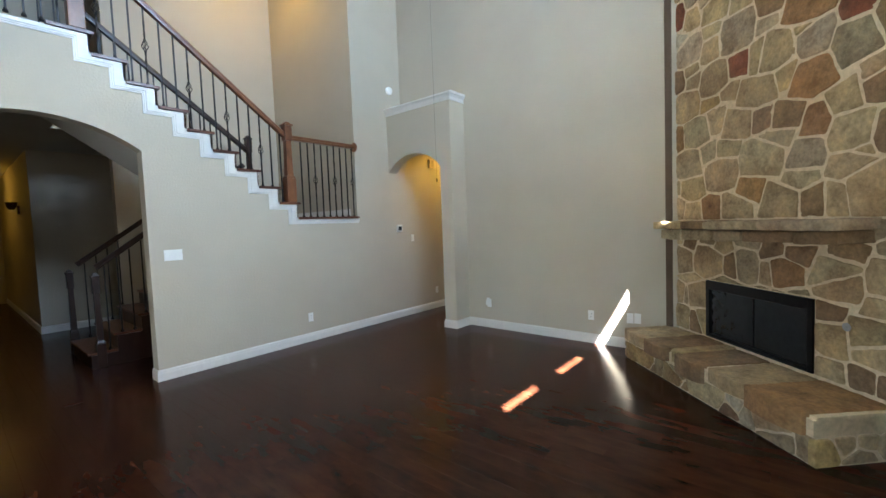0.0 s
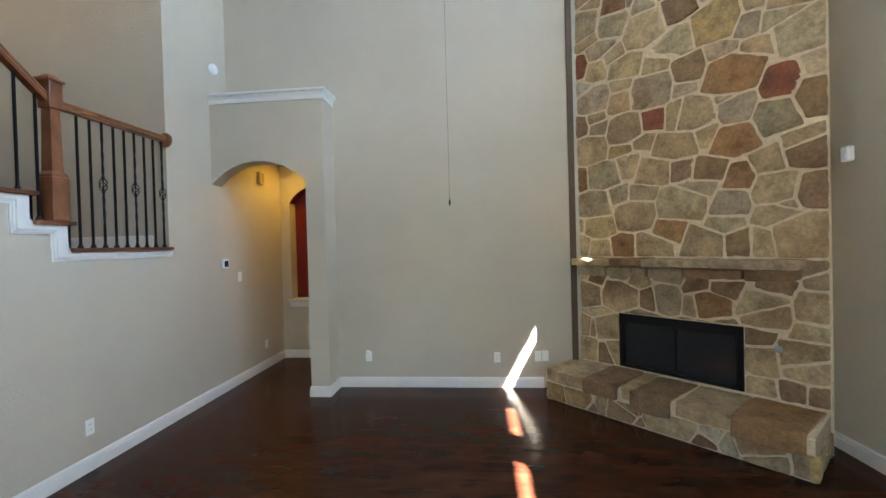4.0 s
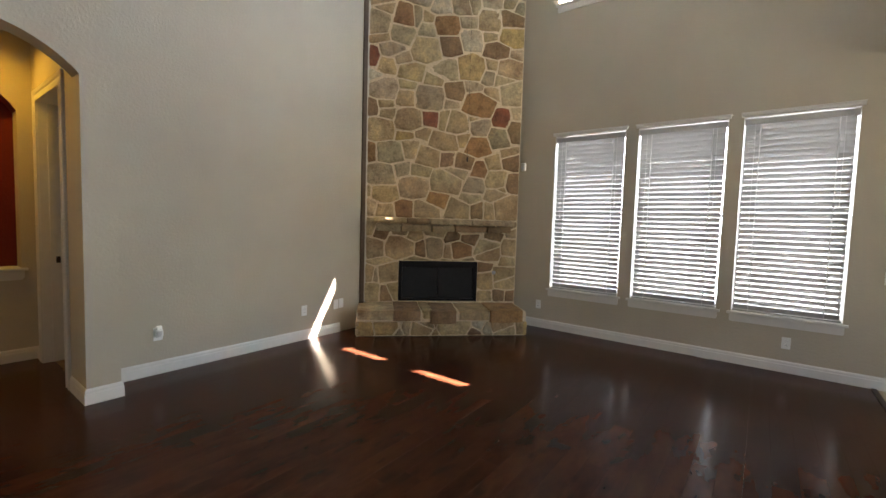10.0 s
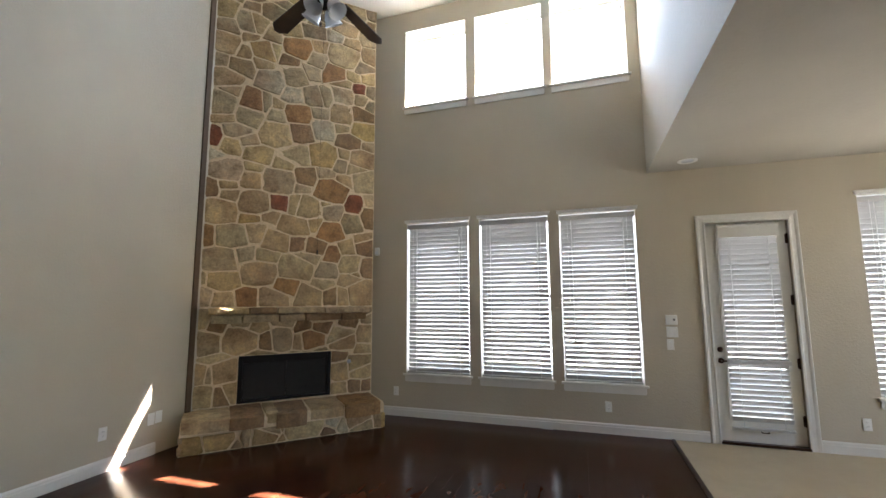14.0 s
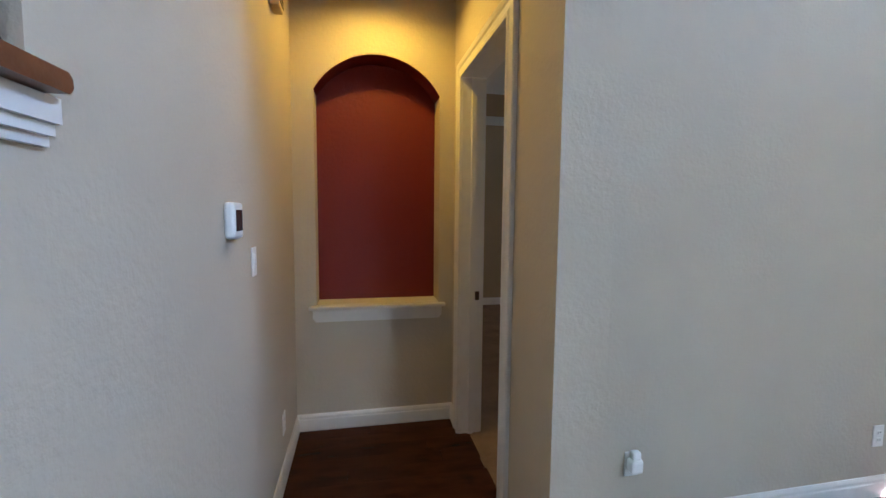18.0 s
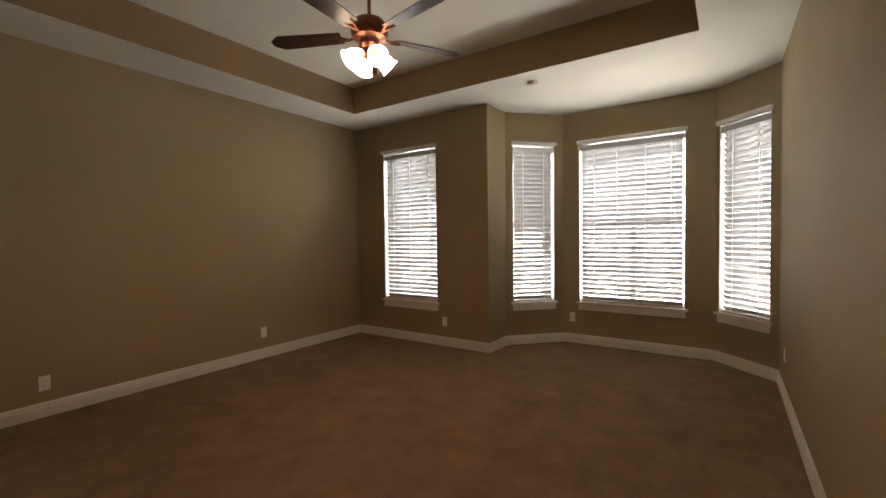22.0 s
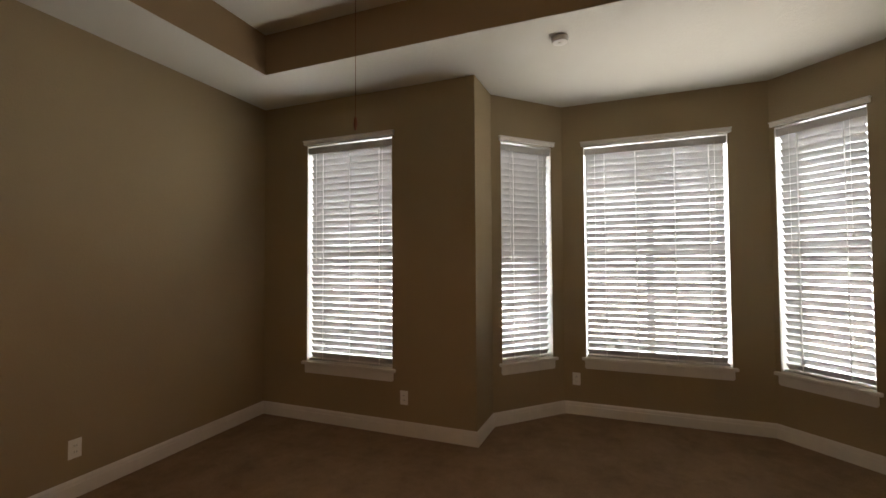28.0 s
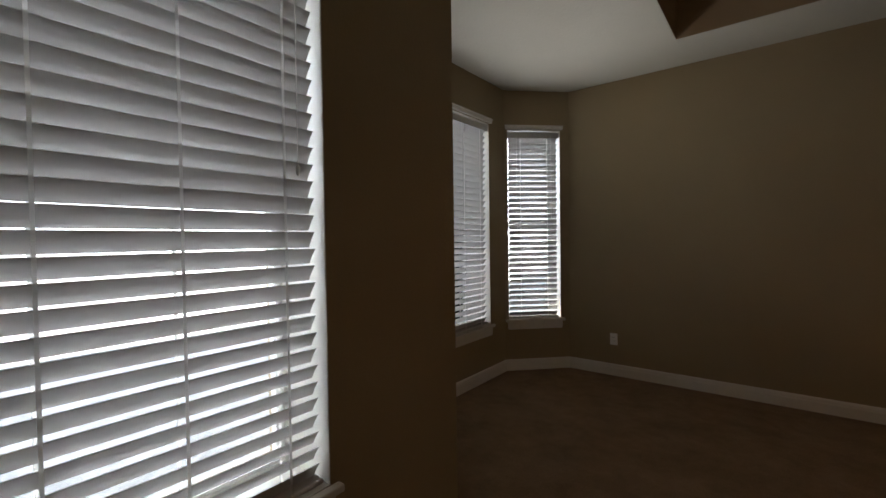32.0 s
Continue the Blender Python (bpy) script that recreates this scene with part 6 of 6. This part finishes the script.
part("globe", bm, HALLGLOW, hl, "glowing glass dome", True)
sc = thing("wall_sconce", "small lit wall sconce in the foyer", "wall light")
bm = bm_new()
box(bm, (-5.75, -4.13, 2.0), (-5.65, -4.10, 2.15), None, 0.006)
part("back_plate", bm, BRONZE, sc)
bm = bm_new()
lathe(bm, [(0.04, 0), (0.07, 0.05), (0.085, 0.13)], 16, Matrix.Translation((-5.7, -4.2, 2.08)), close=False)
part("shade", bm, BRONZE, sc, "", True)


# ---------------------------------------------------------------- ceiling fans
def fan(label, x, y, ztop, zmot, metal, blade_mat, shade_mat, turn, bob, blade_len=0.52, shades=4, splay=52, chain=(0.02, 0.01)):
    """A ceiling fan with a down-rod, five blades on irons, a light kit and pull chains."""
    f = thing("ceiling_fan", label, "ceiling fan", (x, y, ztop))
    o = Matrix.Translation((0, 0, zmot - ztop))
    bm = bm_new()
    lathe(bm, [(0.07, 0.0), (0.068, -0.03), (0.045, -0.075), (0.018, -0.085)], 24)
    part("canopy", bm, metal, f, "", True)
    bm = bm_new()
    lathe(bm, [(0.0125, -0.08), (0.0125, zmot - ztop + 0.08)], 12)
    part("down_rod", bm, metal, f, "", True)
    bm = bm_new()
    lathe(bm, [(0.02, 0.11), (0.05, 0.10), (0.10, 0.085), (0.125, 0.05), (0.13, 0.0), (0.115, -0.035), (0.07, -0.05), (0.06, -0.075), (0.075, -0.085), (0.06, -0.11)], 28, o)
    part("motor_housing", bm, metal, f, "", True)
    for k in range(5):
        a = Matrix.Rotation(radians(turn + 72 * k), 4, "Z")
        bm = bm_new()
        tube(bm, [(0.10, 0, -0.02), (0.15, 0, -0.035), (0.20, 0.02, -0.025), (0.24, 0.03, -0.02)], [0.012, 0.010, 0.009, 0.006], 8)
        tube(bm, [(0.15, 0, -0.035), (0.20, -0.02, -0.025), (0.24, -0.03, -0.02)], [0.010, 0.009, 0.006], 8)
        bmesh.ops.transform(bm, matrix=o @ a, verts=bm.verts)
        iron = part("blade_iron", bm, metal, f, "", True)
        bm = bm_new()
        pts = []
        for i in range(9):
            t = i / 8
            pts.append((0.20 + blade_len * t, 0.055 + 0.018 * t - (0.05 * max(0, t - 0.88) / 0.12)))
        outline = [(u, w) for u, w in pts] + [(u, -w) for u, w in reversed(pts)]
        va = [bm.verts.new((u, w, -0.006)) for u, w in outline]
        vb = [bm.verts.new((u, w, 0.0)) for u, w in outline]
        m2 = len(outline)
        for i in range(m2):
            bm.faces.new((va[i], va[(i + 1) % m2], vb[(i + 1) % m2], vb[i]))
        bm.faces.new(va[::-1])
        bm.faces.new(vb)
        bmesh.ops.transform(bm, matrix=o @ a @ Matrix.Translation((0, 0, -0.014)) @ Matrix.Rotation(radians(12), 4, "X"), verts=bm.verts)
        part("blade", bm, blade_mat, iron, "stained wooden fan blade")
    bm = bm_new()
    lathe(bm, [(0.055, -0.11), (0.065, -0.13), (0.06, -0.155), (0.03, -0.175), (0.012, -0.19)], 20, o)
    kit = part("light_kit", bm, metal, f, "", True)
    for k in range(shades):
        a = o @ Matrix.Rotation(radians(turn + 20 + 360 / shades * k), 4, "Z") @ Matrix.Translation((0.055, 0, -0.135)) @ Matrix.Rotation(radians(-splay), 4, "Y") @ Matrix.Rotation(PI, 4, "X")
        bm = bm_new()
        lathe(bm, [(0.02, 0.0), (0.028, 0.012), (0.045, 0.04), (0.058, 0.075), (0.060, 0.105), (0.072, 0.125)], 20, a, close=False)
        lathe(bm, [(0.066, 0.122), (0.055, 0.10), (0.053, 0.075), (0.040, 0.042), (0.02, 0.014)], 20, a, close=False)
        part("lamp_shade", bm, shade_mat, kit, "frosted glass tulip shade", True)
    for dx, dy, zend in ((*chain, bob), (-0.02, 0.01, zmot - 0.33)):
        bm = bm_new()
        tube(bm, [(dx, dy, zmot - ztop - 0.15), (dx, dy, zend - ztop + 0.03)], 0.0008, 5)
        c = part("pull_chain", bm, metal, f)
        bm = bm_new()
        lathe(bm, [(0.002, 0.028), (0.005, 0.02), (0.006, 0.006), (0.003, -0.008), (0.001, -0.011)], 10, Matrix.Translation((dx, dy, zend - ztop)))
        part("chain_bob", bm, metal, c, "", True)
    return f


fan("bronze ceiling fan with reddish wood blades and lit glass shades", 3.44, 2.60, TZ, 2.80, COPPER, DARKWOOD, FROST, 44, 1.815, chain=(0.025, -0.045))
fan("black ceiling fan with dark blades and unlit white glass shades", 2.81, -2.45, CEIL, 3.90, BLACKM, DARKWOOD, OPAL, 66, 1.87, 0.56, splay=34)


# return-air vent in the bedroom's raised ceiling
vent = thing("ceiling_vent", "white slatted metal vent in the bedroom ceiling", "vent")
bm = bm_new()
vx, vy, vw, vl = 2.29, 2.52, 0.085, 0.17
for lo, hi in (((vx - vw, vy - vl, TZ - 0.008), (vx - vw + 0.018, vy + vl, TZ)), ((vx + vw - 0.018, vy - vl, TZ - 0.008), (vx + vw, vy + vl, TZ)),
               ((vx - vw + 0.018, vy - vl, TZ - 0.008), (vx + vw - 0.018, vy - vl + 0.018, TZ)), ((vx - vw + 0.018, vy + vl - 0.018, TZ - 0.008), (vx + vw - 0.018, vy + vl, TZ))):
    box(bm, lo, hi)
part("frame", bm, PLATE, vent)
bm = bm_new()
box(bm, (vx - vw + 0.018, vy - vl + 0.018, TZ - 0.002), (vx + vw - 0.018, vy + vl - 0.018, TZ - 0.0005))
part("backing", bm, DARK, vent)
for k in range(7):
    bm = bm_new()
    x = vx - vw + 0.028 + k * 0.019
    box(bm, (x, vy - vl + 0.018, TZ - 0.007), (x + 0.010, vy + vl - 0.018, TZ - 0.004))
    part("slat", bm, PLATE, vent)
# ---------------------------------------------------------------- wood floor, board by board
floor_main = thing("floor", "dark reddish-brown hand-scraped wood floor", "floor")
tagged(floor_main, kind="structure")
PW = 0.127
BOARDS = {}


def board_mesh(length):
    key = round(length, 2)
    if key not in BOARDS:
        bm = bm_new()
        l, w, g, t = length / 2 - 0.0002, PW / 2 - 0.0002, 0.0005, 0.012
        va = [bm.verts.new((x, y, 0.0)) for x, y in ((-l + g, -w + g), (l - g, -w + g), (l - g, w - g), (-l + g, w - g))]
        vb = [bm.verts.new((x, y, -g)) for x, y in ((-l, -w), (l, -w), (l, w), (-l, w))]
        vc = [bm.verts.new((x, y, -t)) for x, y in ((-l, -w), (l, -w), (l, w), (-l, w))]
        bm.faces.new(va)
        for a, b in ((va, vb), (vb, vc)):
            for i in range(4):
                bm.faces.new((a[i], b[i], b[(i + 1) % 4], a[(i + 1) % 4]))
        BOARDS[key] = mesh_of("plank", bm, FLOORWOOD)
    return BOARDS[key]


def lay(x0, x1, y0, y1, rng, as_parts, bm=None):
    y = y1
    while y > y0 + 0.02:
        x = x0 - rng.uniform(0, 0.9)
        while x < x1:
            l = rng.choice((0.6, 0.8, 1.0, 1.2, 1.4, 1.6, 1.8))
            a, b = max(x, x0), min(x + l, x1)
            x += l
            if b - a < 0.05:
                continue
            if as_parts:
                ob = new("plank", board_mesh(b - a))
                ob.parent = floor_main
                ob.location = ((a + b) / 2, y - PW / 2, rng.uniform(-0.0003, 0.0003))
            else:
                g, yb, yt = 0.0005, max(y - PW, y0), y
                vs = [bm.verts.new(p) for p in ((a + g, yb + g, 0), (b - g, yb + g, 0), (b - g, yt - g, 0), (a + g, yt - g, 0), (a, yb, -0.01), (b, yb, -0.01), (b, yt, -0.01), (a, yt, -0.01))]
                bm.faces.new(vs[:4])
                for i in range(4):
                    bm.faces.new((vs[i], vs[i + 4], vs[(i + 1) % 4 + 4], vs[(i + 1) % 4]))
        y -= PW


rng = random.Random(5)
lay(0.0, 5.70, -5.08, 0.0, rng, True)
lay(0.0, 1.16, 0.0, 1.27, rng, True)
bm = bm_new()
lay(-9.75, 0.0, -6.6, -1.0, rng, False, bm)
lay(0.0, 2.6, -9.7, -5.082, rng, False, bm)
part("plank_field", bm, FLOORWOOD, floor_main, "boards of the hall floor")
tagged(floor_main.children[-1], kind="stuff")
bm = bm_new()
box(bm, (2.6, -5.11, 0.0), (5.69, -5.07, 0.008), None, 0.003)
solid("trim_floor_strip", bm, DARKWOOD, "dark wood strip between wood floor and carpet", kind="structure")
